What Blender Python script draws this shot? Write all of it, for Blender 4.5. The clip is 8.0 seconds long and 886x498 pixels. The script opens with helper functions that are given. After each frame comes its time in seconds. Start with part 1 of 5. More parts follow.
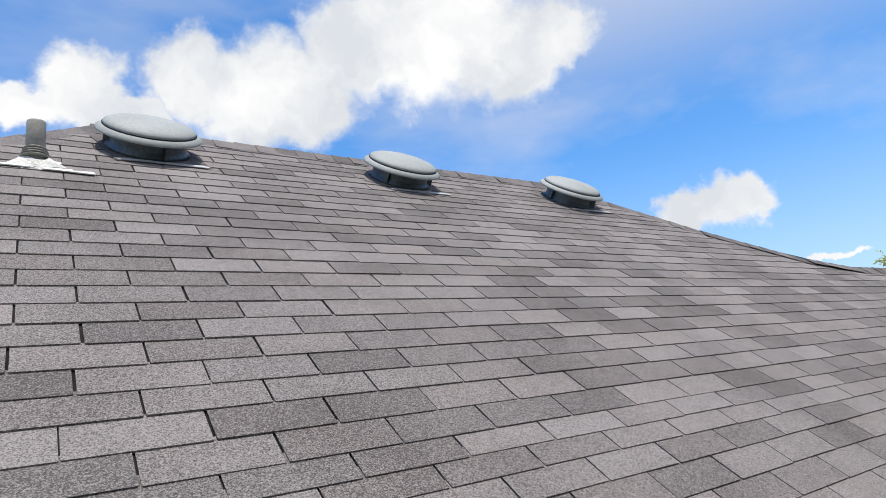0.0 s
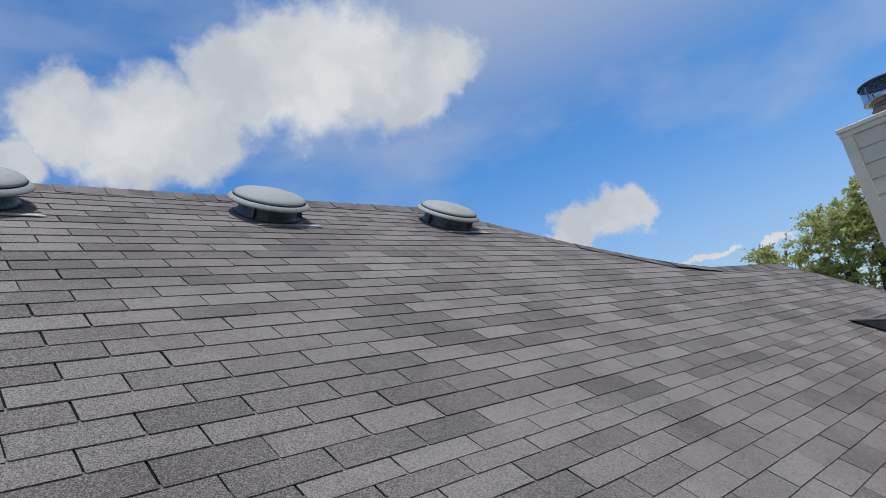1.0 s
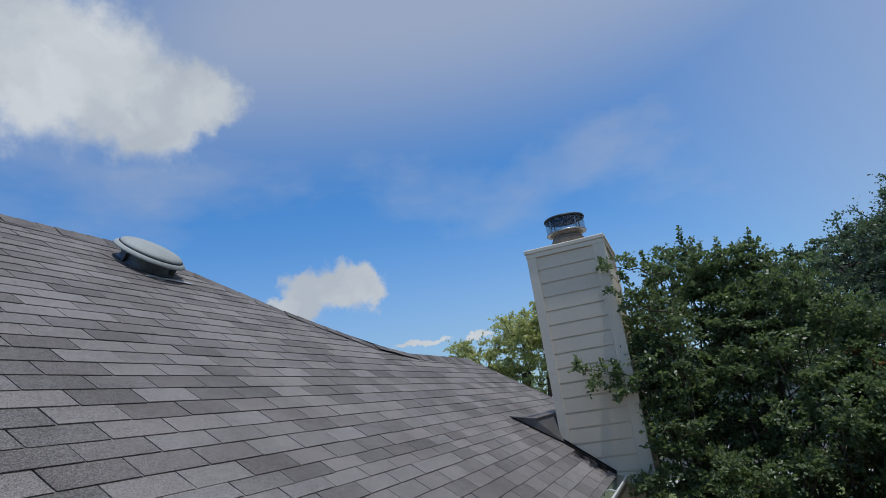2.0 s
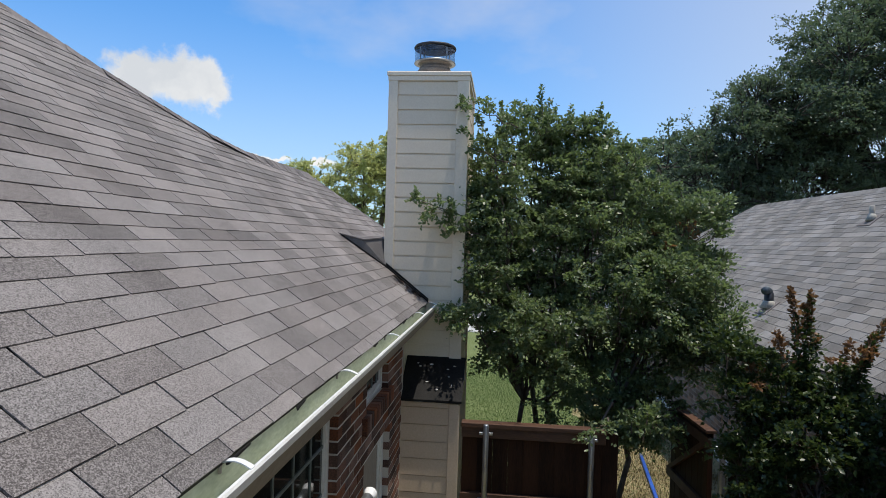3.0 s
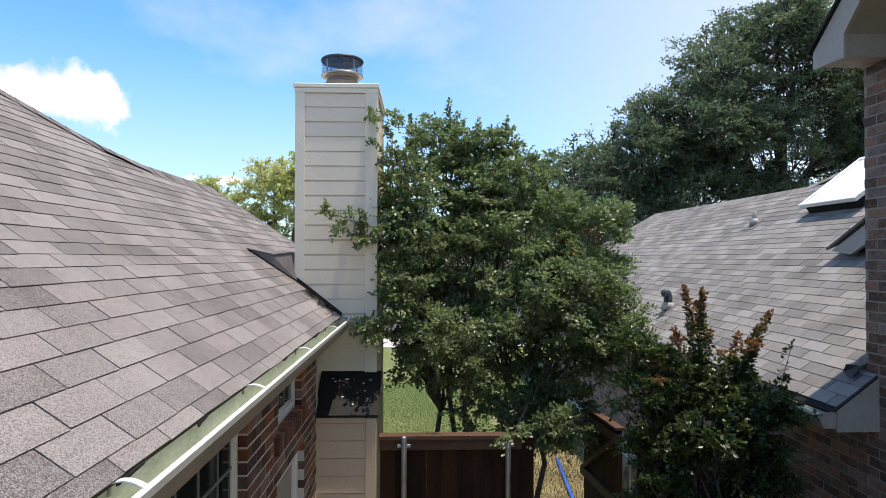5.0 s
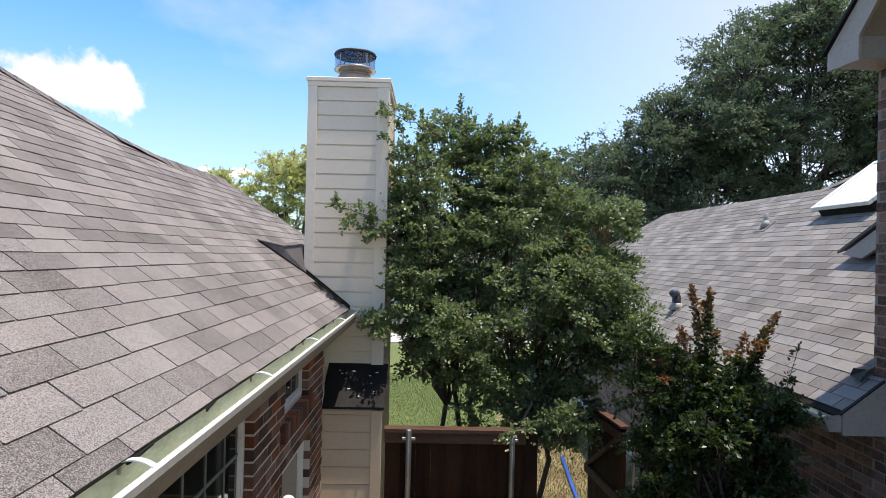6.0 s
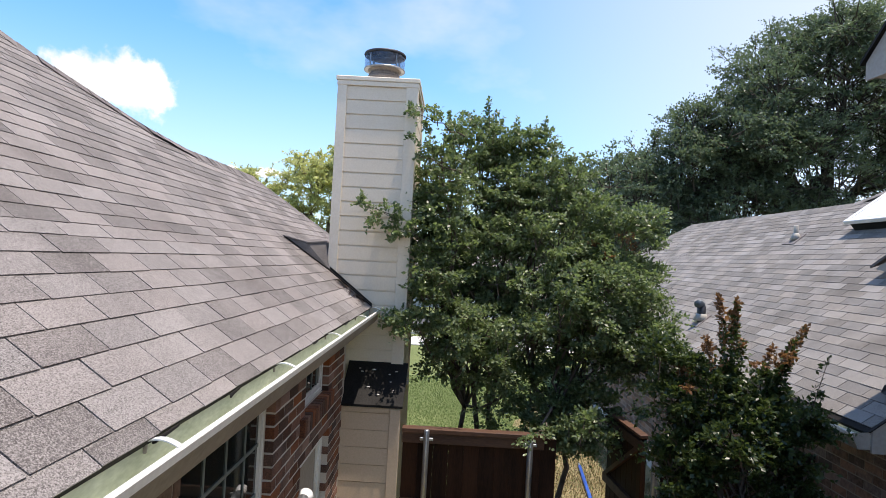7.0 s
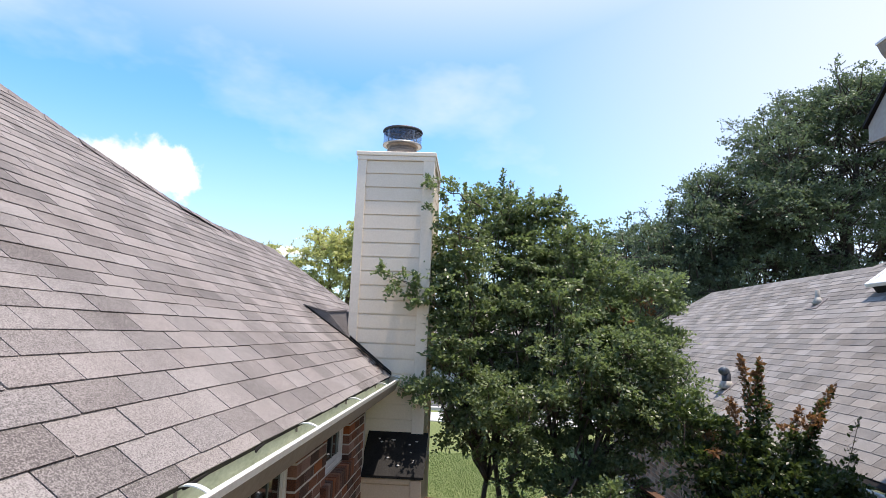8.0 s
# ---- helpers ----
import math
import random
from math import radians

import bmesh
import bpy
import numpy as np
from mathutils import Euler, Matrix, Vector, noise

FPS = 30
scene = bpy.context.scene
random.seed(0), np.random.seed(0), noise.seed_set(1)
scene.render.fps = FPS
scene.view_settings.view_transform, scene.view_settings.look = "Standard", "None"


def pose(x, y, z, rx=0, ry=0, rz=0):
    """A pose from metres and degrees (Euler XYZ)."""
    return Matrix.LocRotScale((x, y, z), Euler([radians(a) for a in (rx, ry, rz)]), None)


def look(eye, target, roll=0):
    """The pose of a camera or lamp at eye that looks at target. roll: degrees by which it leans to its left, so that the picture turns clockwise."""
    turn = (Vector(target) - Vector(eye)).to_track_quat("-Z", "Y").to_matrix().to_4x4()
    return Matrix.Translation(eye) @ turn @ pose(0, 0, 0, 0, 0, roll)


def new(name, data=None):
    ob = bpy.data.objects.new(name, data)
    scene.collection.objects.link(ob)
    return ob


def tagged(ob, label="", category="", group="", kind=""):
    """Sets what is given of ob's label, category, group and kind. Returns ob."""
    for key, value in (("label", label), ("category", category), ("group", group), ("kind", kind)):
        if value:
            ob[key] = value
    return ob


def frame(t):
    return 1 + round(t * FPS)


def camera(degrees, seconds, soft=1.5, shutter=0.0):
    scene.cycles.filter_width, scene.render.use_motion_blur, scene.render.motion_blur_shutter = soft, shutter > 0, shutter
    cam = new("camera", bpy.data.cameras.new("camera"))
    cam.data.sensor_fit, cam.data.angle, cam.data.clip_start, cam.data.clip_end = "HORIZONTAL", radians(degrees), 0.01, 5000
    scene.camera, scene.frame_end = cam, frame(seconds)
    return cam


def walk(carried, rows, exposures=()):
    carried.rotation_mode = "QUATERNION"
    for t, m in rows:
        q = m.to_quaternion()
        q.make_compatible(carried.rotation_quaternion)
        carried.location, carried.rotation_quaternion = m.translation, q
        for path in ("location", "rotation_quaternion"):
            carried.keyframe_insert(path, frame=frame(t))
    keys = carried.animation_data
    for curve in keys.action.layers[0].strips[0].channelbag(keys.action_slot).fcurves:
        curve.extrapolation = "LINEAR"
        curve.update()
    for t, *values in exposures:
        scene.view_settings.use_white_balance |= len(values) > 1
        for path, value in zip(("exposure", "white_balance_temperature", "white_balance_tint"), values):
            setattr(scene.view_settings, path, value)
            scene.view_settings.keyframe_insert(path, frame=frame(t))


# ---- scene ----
cam = camera(71.5, 8.0, soft=0.6)
ROWS = [
    (0.0, -1.925, -0.660, 0.710, -33.93, 12.74, 6.25),
    (0.5, -1.840, -0.711, 0.694, -38.21, 10.50, 12.04),
    (1.0, -1.742, -0.744, 0.700, -41.63, 13.93, 12.63),
    (1.5, -1.665, -0.792, 0.730, -54.76, 14.29, 8.73),
    (2.0, -1.623, -0.840, 0.694, -68.43, 15.26, 8.40),
    (2.2, -1.611, -0.808, 0.641, -76.15, 10.38, 1.08),
    (3.3, -1.447, -0.773, 0.535, -86.06, -2.15, -0.90),
    (3.5, -1.473, -0.781, 0.510, -88.83, -1.07, 0.09),
    (4.0, -1.490, -0.817, 0.524, -91.49, 0.45, 2.49),
    (4.5, -1.464, -0.809, 0.520, -92.31, 0.77, 0.56),
    (6.0, -1.499, -0.822, 0.506, -91.07, 0.49, -1.29),
    (6.5, -1.502, -0.820, 0.482, -90.50, 0.00, -3.01),
    (7.0, -1.496, -0.806, 0.470, -89.07, 0.86, -3.11),
    (7.3, -1.523, -0.820, 0.452, -93.67, 5.26, -3.35),
    (7.5, -1.543, -0.812, 0.445, -91.35, 7.26, -3.98),
    (8.0, -1.585, -0.810, 0.391, -87.36, 7.76, -2.28),
]
EXPOSURES = [(0.0, -0.04, 6700, 11), (0.5, -0.33, 6650, 11), (1.0, -0.55, 6400, 11), (1.5, -0.65, 6200, 10), (2.0, -0.75, 6100, 9), (2.2, -0.68, 6150, 9), (3.3, 0.0, 6900, 12),
             (3.5, 0.08, 7000, 13), (4.0, 0.22, 7000, 13), (4.5, 0.34, 7000, 13), (6.0, 0.42, 7050, 15), (7.0, 0.48, 7050, 16), (8.0, 0.60, 7000, 17)]
walk(cam, [(t, pose(x, y, z, 90 + pitch, roll, yaw)) for t, x, y, z, yaw, pitch, roll in ROWS], EXPOSURES)

# ---- sky, clouds and sun ----
SUN_FROM = Vector((-0.05, -0.18, 1.0)).normalized()
world = bpy.data.worlds.new("sky")
scene.world = world
world.use_nodes = True
wn, wl = world.node_tree.nodes, world.node_tree.links
wn.clear()


def wnode(kind, **values):
    n = wn.new(kind)
    for k, v in values.items():
        n.inputs[k].default_value = v
    return n


def wmath(op, a, b=None, clamp=False):
    n = wn.new("ShaderNodeMath")
    n.operation, n.use_clamp = op, clamp
    for i, v in enumerate((a, b)):
        if v is None:
            continue
        if isinstance(v, (int, float)):
            n.inputs[i].default_value = v
        else:
            wl.new(v, n.inputs[i])
    return n.outputs[0]


sky = wn.new("ShaderNodeTexSky")
sky.sky_type, sky.sun_disc = "NISHITA", False
sky.sun_elevation = math.asin(SUN_FROM.z)
sky.sun_rotation = math.atan2(SUN_FROM.x, SUN_FROM.y)
sky.air_density, sky.dust_density, sky.ozone_density = 1.0, 0.6, 2.5
tc = wn.new("ShaderNodeTexCoord")
warp = wnode("ShaderNodeTexNoise", Scale=11.0, Detail=9.0, Roughness=0.60)
wl.new(tc.outputs["Generated"], warp.inputs["Vector"])
sub = wn.new("ShaderNodeVectorMath")
sub.operation = "SUBTRACT"
sub.inputs[1].default_value = (0.5, 0.5, 0.5)
wl.new(warp.outputs["Color"], sub.inputs[0])
amp = wn.new("ShaderNodeVectorMath")
amp.operation = "SCALE"
amp.inputs["Scale"].default_value = 0.13
wl.new(sub.outputs[0], amp.inputs[0])
moved = wn.new("ShaderNodeVectorMath")
wl.new(tc.outputs["Generated"], moved.inputs[0])
wl.new(amp.outputs[0], moved.inputs[1])
# cloud heaps: direction, half width, flatness
HEAPS = [((0.918, 0.380, 0.120), 0.052, 6.5), ((0.95, 0.30, 0.10), 0.05, 6.0), ((0.404, 0.755, 0.520), 0.105, 1.1), ((0.480, 0.705, 0.535), 0.120, 1.0), ((0.545, 0.660, 0.520), 0.130, 1.1), ((0.612, 0.624, 0.488), 0.118, 1.2), ((0.657, 0.583, 0.498), 0.083, 1.2),
         ((0.188, 0.855, 0.485), 0.085, 1.0), ((0.281, 0.839, 0.462), 0.110, 1.0), ((0.350, 0.816, 0.452), 0.100, 1.2),
         ((0.050, 0.894, 0.446), 0.080, 1.2), ((-0.006, 0.904, 0.428), 0.060, 1.4), ((0.116, 0.893, 0.425), 0.070, 1.5),
         ((0.805, 0.545, 0.203), 0.040, 1.6), ((0.828, 0.512, 0.214), 0.059, 1.2), ((0.850, 0.474, 0.217), 0.062, 1.2), ((0.868, 0.440, 0.222), 0.051, 1.1)]
mask = None
for d, r, flat in HEAPS:
    v = wn.new("ShaderNodeVectorMath")
    v.operation = "SUBTRACT"
    wl.new(moved.outputs[0], v.inputs[0])
    v.inputs[1].default_value = Vector(d).normalized()
    s = wn.new("ShaderNodeVectorMath")
    s.operation = "MULTIPLY"
    s.inputs[1].default_value = (1, 1, flat)
    wl.new(v.outputs[0], s.inputs[0])
    ln = wn.new("ShaderNodeVectorMath")
    ln.operation = "LENGTH"
    wl.new(s.outputs[0], ln.inputs[0])
    one = wmath("SUBTRACT", 1.0, wmath("DIVIDE", ln.outputs["Value"], r))
    mask = one if mask is None else wmath("MAXIMUM", mask, one)
edge = wn.new("ShaderNodeMapRange")
edge.interpolation_type = "SMOOTHSTEP"
edge.inputs["From Min"].default_value, edge.inputs["From Max"].default_value = 0.02, 0.42
wl.new(mask, edge.inputs["Value"])
# thin veil: long soft streaks, thicker towards the horizon
veil_noise = wnode("ShaderNodeTexNoise", Scale=2.2, Detail=5.0, Roughness=0.55)
stretch = wn.new("ShaderNodeMapping")
stretch.inputs["Scale"].default_value = (1.0, 1.6, 3.2)
wl.new(tc.outputs["Generated"], stretch.inputs["Vector"])
wl.new(stretch.outputs[0], veil_noise.inputs["Vector"])
veil = wn.new("ShaderNodeMapRange")
veil.inputs["From Min"].default_value, veil.inputs["From Max"].default_value = 0.42, 0.85
veil.inputs["To Max"].default_value = 0.62
wl.new(veil_noise.outputs["Fac"], veil.inputs["Value"])
sep = wn.new("ShaderNodeSeparateXYZ")
wl.new(tc.outputs["Generated"], sep.inputs[0])
low = wn.new("ShaderNodeMapRange")
low.interpolation_type = "SMOOTHSTEP"
low.inputs["From Min"].default_value, low.inputs["From Max"].default_value = 0.0, 0.36
low.inputs["To Min"].default_value, low.inputs["To Max"].default_value = 0.52, 0.0
wl.new(sep.outputs["Z"], low.inputs["Value"])
south = wn.new("ShaderNodeMapRange")
south.interpolation_type = "SMOOTHSTEP"
south.inputs["From Min"].default_value, south.inputs["From Max"].default_value = 0.25, -0.75
south.inputs["To Max"].default_value = 0.75
wl.new(sep.outputs["Y"], south.inputs["Value"])
high = wn.new("ShaderNodeMapRange")
high.interpolation_type = "SMOOTHSTEP"
high.inputs["From Min"].default_value, high.inputs["From Max"].default_value = 0.34, 0.60
high.inputs["To Max"].default_value = 0.66
wl.new(sep.outputs["Z"], high.inputs["Value"])
ahead = wn.new("ShaderNodeMapRange")
ahead.interpolation_type = "SMOOTHSTEP"
ahead.inputs["From Min"].default_value, ahead.inputs["From Max"].default_value = 0.40, 0.68
wl.new(sep.outputs["X"], ahead.inputs["Value"])
thin = wmath("MAXIMUM", wmath("MAXIMUM", veil.outputs[0], low.outputs[0]), wmath("MAXIMUM", south.outputs[0], wmath("MULTIPLY", high.outputs[0], ahead.outputs[0])))
# grey undersides inside the heaps
shade_noise = wnode("ShaderNodeTexNoise", Scale=7.0, Detail=4.0, Roughness=0.5)
wl.new(moved.outputs[0], shade_noise.inputs["Vector"])
shade = wn.new("ShaderNodeValToRGB")
shade.color_ramp.elements[0].position, shade.color_ramp.elements[0].color = 0.36, (0.70, 0.75, 0.81, 1)
shade.color_ramp.elements[1].position, shade.color_ramp.elements[1].color = 0.64, (0.96, 0.985, 1.0, 1)
wl.new(shade_noise.outputs["Fac"], shade.inputs["Fac"])
SKY = 0.160
sky_bg = wnode("ShaderNodeBackground", Strength=SKY)
tint = wn.new("ShaderNodeMix")
tint.data_type, tint.blend_type = "RGBA", "MULTIPLY"
tint.inputs["Factor"].default_value = 1.0
tint.inputs["B"].default_value = (0.55, 1.05, 1.44, 1)
wl.new(sky.outputs[0], tint.inputs["A"])
wl.new(tint.outputs["Result"], sky_bg.inputs["Color"])
veil_bg = wnode("ShaderNodeBackground", Color=(0.86, 0.90, 0.98, 1), Strength=0.90)
cloud_bg = wnode("ShaderNodeBackground", Strength=1.06)
wl.new(shade.outputs["Color"], cloud_bg.inputs["Color"])
mix1, mix2 = wn.new("ShaderNodeMixShader"), wn.new("ShaderNodeMixShader")
wl.new(thin, mix1.inputs[0])
wl.new(sky_bg.outputs[0], mix1.inputs[1])
wl.new(veil_bg.outputs[0], mix1.inputs[2])
wl.new(edge.outputs[0], mix2.inputs[0])
wl.new(mix1.outputs[0], mix2.inputs[1])
wl.new(cloud_bg.outputs[0], mix2.inputs[2])
wo = wn.new("ShaderNodeOutputWorld")
wl.new(mix2.outputs[0], wo.inputs["Surface"])

sun = new("sun", bpy.data.lights.new("sun", "SUN"))
sun.data.energy, sun.data.angle, sun.data.color = 4.4, radians(0.6), (1.0, 0.95, 0.87)
sun.matrix_world = look(SUN_FROM * 50, (0, 0, 0))


# ---- materials ----
def material(name, dark, light, rough=0.8, metal=0.0, big=2.0, fine=60.0, bump=0.2, vary=0.0, island=False, speckle=0.0, depth=0.004, hue=0.0, streak=None, blotch=0.5, grain=300.0):
    """A surface between two colours: broad stains, fine grain, relief, and a shift from piece to piece."""
    m = bpy.data.materials.new(name)
    m.use_nodes = True
    nt, ns = m.node_tree, m.node_tree.nodes
    bsdf = ns["Principled BSDF"]
    co = ns.new("ShaderNodeTexCoord")
    geo = ns.new("ShaderNodeNewGeometry")
    src = geo.outputs["Position"]
    if streak:
        mp = ns.new("ShaderNodeMapping")
        mp.inputs["Scale"].default_value = streak
        nt.links.new(src, mp.inputs["Vector"])
        src = mp.outputs[0]
    a, b = ns.new("ShaderNodeTexNoise"), ns.new("ShaderNodeTexNoise")
    a.inputs["Scale"].default_value, a.inputs["Detail"].default_value = big, 5
    b.inputs["Scale"].default_value, b.inputs["Detail"].default_value = fine, 3
    for n in (a, b):
        nt.links.new(src, n.inputs["Vector"])

    def mth(op, x, y):
        n = ns.new("ShaderNodeMath")
        n.operation = op
        for i, v in enumerate((x, y)):
            if isinstance(v, (int, float)):
                n.inputs[i].default_value = v
            else:
                nt.links.new(v, n.inputs[i])
        return n.outputs[0]

    fac = mth("ADD", mth("MULTIPLY", a.outputs["Fac"], blotch), mth("MULTIPLY", b.outputs["Fac"], 1.0 - blotch))
    fac = mth("ADD", mth("MULTIPLY", mth("SUBTRACT", fac, 0.5), 2.4), 0.5)
    if vary:
        if island:
            r = geo.outputs["Random Per Island"]
        else:
            r = ns.new("ShaderNodeObjectInfo").outputs["Random"]
        fac = mth("ADD", fac, mth("MULTIPLY", mth("SUBTRACT", r, 0.5), vary))
    if speckle:
        w = ns.new("ShaderNodeTexVoronoi")
        w.inputs["Scale"].default_value = grain
        nt.links.new(src, w.inputs["Vector"])
        sepc = ns.new("ShaderNodeSeparateColor")
        nt.links.new(w.outputs["Color"], sepc.inputs[0])
        fac = mth("ADD", fac, mth("MULTIPLY", mth("SUBTRACT", sepc.outputs[0], 0.5), speckle))
    ramp = ns.new("ShaderNodeValToRGB")
    ramp.color_ramp.elements[0].position, ramp.color_ramp.elements[1].position = 0.05, 0.95
    ramp.color_ramp.elements[0].color, ramp.color_ramp.elements[1].color = (*dark, 1), (*light, 1)
    nt.links.new(fac, ramp.inputs["Fac"])
    col = ramp.outputs["Color"]
    if hue and vary:
        hs = ns.new("ShaderNodeHueSaturation")
        rr = mth("FRACT", mth("MULTIPLY", r, 7.31), 0.0)
        nt.links.new(mth("ADD", 1.0 - hue, mth("MULTIPLY", rr, 2.0 * hue)), hs.inputs["Saturation"])
        nt.links.new(col, hs.inputs["Color"])
        col = hs.outputs["Color"]
    nt.links.new(col, bsdf.inputs["Base Color"])
    bsdf.inputs["Roughness"].default_value, bsdf.inputs["Metallic"].default_value = rough, metal
    if bump:
        bp = ns.new("ShaderNodeBump")
        bp.inputs["Strength"].default_value, bp.inputs["Distance"].default_value = bump, depth
        nt.links.new(b.outputs["Fac"], bp.inputs["Height"])
        nt.links.new(bp.outputs["Normal"], bsdf.inputs["Normal"])
    return m


SHINGLE = material("asphalt shingle", (0.079, 0.070, 0.066), (0.304, 0.277, 0.264), 0.88, big=2.2, fine=230.0, bump=0.7, vary=0.44, blotch=0.30, grain=330.0, speckle=0.80, depth=0.003, hue=0.14)
SHINGLE_REST = material("asphalt shingle field", (0.079, 0.070, 0.066), (0.304, 0.277, 0.264), 0.88, big=2.2, fine=230.0, bump=0.6, vary=0.44, blotch=0.30, grain=330.0, island=True, speckle=0.80, depth=0.003, hue=0.14)
NEIGHBOUR_SHINGLE = material("weathered grey shingle", (0.112, 0.104, 0.096), (0.29, 0.27, 0.248), 0.92, big=2.0, fine=150.0, bump=0.5, vary=0.55, speckle=0.6, depth=0.003, hue=0.3)
NEIGHBOUR_REST = material("weathered grey shingle field", (0.112, 0.104, 0.096), (0.29, 0.27, 0.248), 0.92, big=2.0, fine=150.0, bump=0.5, vary=0.55, island=True, speckle=0.6, depth=0.003, hue=0.3)
FELT = material("roofing felt", (0.012, 0.011, 0.011), (0.03, 0.028, 0.027), 0.95, big=4, fine=60)
CAP = material("ridge cap shingle", (0.075, 0.066, 0.063), (0.24, 0.215, 0.205), 0.92, big=3, fine=150, bump=0.7, vary=0.5, speckle=0.7)
SIDING = material("painted siding", (0.70, 0.590, 0.445), (0.80, 0.690, 0.540), 0.62, big=1.2, fine=70, bump=0.12, vary=0.10)
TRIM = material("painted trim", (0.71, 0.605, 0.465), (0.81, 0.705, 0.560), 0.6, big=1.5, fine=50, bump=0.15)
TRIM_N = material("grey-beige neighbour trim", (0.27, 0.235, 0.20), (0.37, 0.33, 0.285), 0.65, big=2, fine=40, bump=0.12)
# Trim colour again, with the shade below the overhang mixed in.
SOFFIT_N = material("neighbour trim darkened for soffit shade", (0.22, 0.195, 0.165), (0.32, 0.285, 0.245), 0.7, big=2, fine=40, bump=0.1)
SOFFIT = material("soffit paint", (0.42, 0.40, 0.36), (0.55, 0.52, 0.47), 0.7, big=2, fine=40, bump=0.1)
GUTTER_IN = material("pale green gutter lining", (0.40, 0.43, 0.31), (0.66, 0.68, 0.55), 0.7, big=3.5, fine=30, bump=0.15, streak=(1, 1, 3))
# Brown-grey puts the shade of the gutter's outer side into its paint.
GUTTER_FACE = material("gutter paint darkened for shade", (0.22, 0.19, 0.165), (0.34, 0.30, 0.27), 0.6, big=3, fine=40, bump=0.1)
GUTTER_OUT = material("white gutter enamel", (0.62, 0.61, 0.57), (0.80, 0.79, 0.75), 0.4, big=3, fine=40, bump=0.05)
STRAP = material("white hanger", (0.66, 0.66, 0.64), (0.82, 0.82, 0.80), 0.4, big=6, fine=60, bump=0.05)
# Chimney siding made darker and tanner, so the firebox carries its shade.
SIDING_SHADED = material("siding paint darkened for shade", (0.50, 0.385, 0.275), (0.62, 0.490, 0.360), 0.66, big=1.2, fine=70, bump=0.12, vary=0.10)
BRICK = material("red brown brick", (0.050, 0.024, 0.018), (0.26, 0.115, 0.072), 0.88, big=6, fine=110, bump=0.8, vary=1.0, hue=0.3)
BRICK_CUT = material("red brown cut brick", (0.050, 0.024, 0.018), (0.26, 0.115, 0.072), 0.88, big=6, fine=110, bump=0.8, vary=1.0, island=True, hue=0.3)
BRICK_N = material("brown brick", (0.060, 0.036, 0.027), (0.235, 0.150, 0.115), 0.88, big=9, fine=45, bump=0.8, vary=0.9, hue=0.3)
BRICK_REST = material("brown brick rest", (0.060, 0.036, 0.027), (0.235, 0.150, 0.115), 0.88, big=9, fine=45, bump=0.8, vary=0.9, island=True, hue=0.3)
MORTAR = material("mortar", (0.40, 0.37, 0.33), (0.58, 0.54, 0.49), 0.95, big=5, fine=120, bump=0.6)
MORTAR_N = material("brown mortar", (0.19, 0.16, 0.135), (0.30, 0.26, 0.225), 0.95, big=5, fine=120, bump=0.6)
WHITE = material("white window paint", (0.60, 0.60, 0.58), (0.76, 0.76, 0.74), 0.45, big=3, fine=50, bump=0.05)
VENT = material("weathered grey-green enamel", (0.27, 0.29, 0.275), (0.39, 0.41, 0.395), 0.72, 0.0, big=5, fine=60, bump=0.12)
# Galvanised metal darkened to hold the shadow cast by the vent brim.
VENT_NECK = material("galvanised vent metal, shade in colour", (0.05, 0.065, 0.078), (0.13, 0.155, 0.175), 0.42, 0.55, big=5, fine=50, bump=0.08)
FLASH = material("silver flashing", (0.36, 0.37, 0.38), (0.58, 0.59, 0.60), 0.5, 0.35, big=5, fine=60, bump=0.15)
DARK_FLASH = material("black flashing tar", (0.006, 0.006, 0.006), (0.022, 0.021, 0.020), 0.7, big=6, fine=70, bump=0.5)
LEAD = material("weathered pipe", (0.26, 0.245, 0.21), (0.44, 0.42, 0.375), 0.7, 0.1, big=8, fine=60, bump=0.3)
FLUE = material("sooty brown flue metal", (0.10, 0.088, 0.080), (0.24, 0.215, 0.195), 0.6, 0.2, big=8, fine=60, bump=0.25)
STEEL = material("galvanised steel", (0.24, 0.25, 0.265), (0.40, 0.415, 0.43), 0.38, 0.8, big=6, fine=70, bump=0.05)
DARK_METAL = material("dark cowl metal", (0.02, 0.022, 0.026), (0.06, 0.065, 0.075), 0.5, 0.6, big=6, fine=60, bump=0.1)
# One cedar in two copies: sunlight painted into rails, shade into pickets.
CEDAR_LIT = material("cedar stain brightened for sun", (0.040, 0.016, 0.008), (0.125, 0.055, 0.026), 0.72, big=2, fine=30, bump=0.4, vary=0.4, streak=(6, 0.6, 6))
CEDAR_SHADE = material("cedar stain darkened for shade", (0.012, 0.0050, 0.0028), (0.048, 0.019, 0.009), 0.72, big=2, fine=30, bump=0.4, vary=0.45, streak=(6, 6, 0.6))
GRASS = material("lawn soil", (0.075, 0.105, 0.024), (0.19, 0.22, 0.075), 0.95, big=0.8, fine=40, bump=0.8, depth=0.03)
DRY = material("dry grass", (0.15, 0.115, 0.05), (0.36, 0.29, 0.15), 0.95, big=1.5, fine=40, bump=0.8, depth=0.03, vary=0.6, island=True)
BLADE = material("grass blades", (0.080, 0.140, 0.030), (0.18, 0.26, 0.080), 0.8, big=0.9, fine=20, bump=0, vary=0.7, island=True)
ASPHALT = material("street asphalt", (0.04, 0.04, 0.042), (0.075, 0.074, 0.073), 0.9, big=2, fine=60, bump=0.4)
CONCRETE = material("pale concrete", (0.36, 0.35, 0.33), (0.52, 0.51, 0.48), 0.9, big=2, fine=60, bump=0.3)
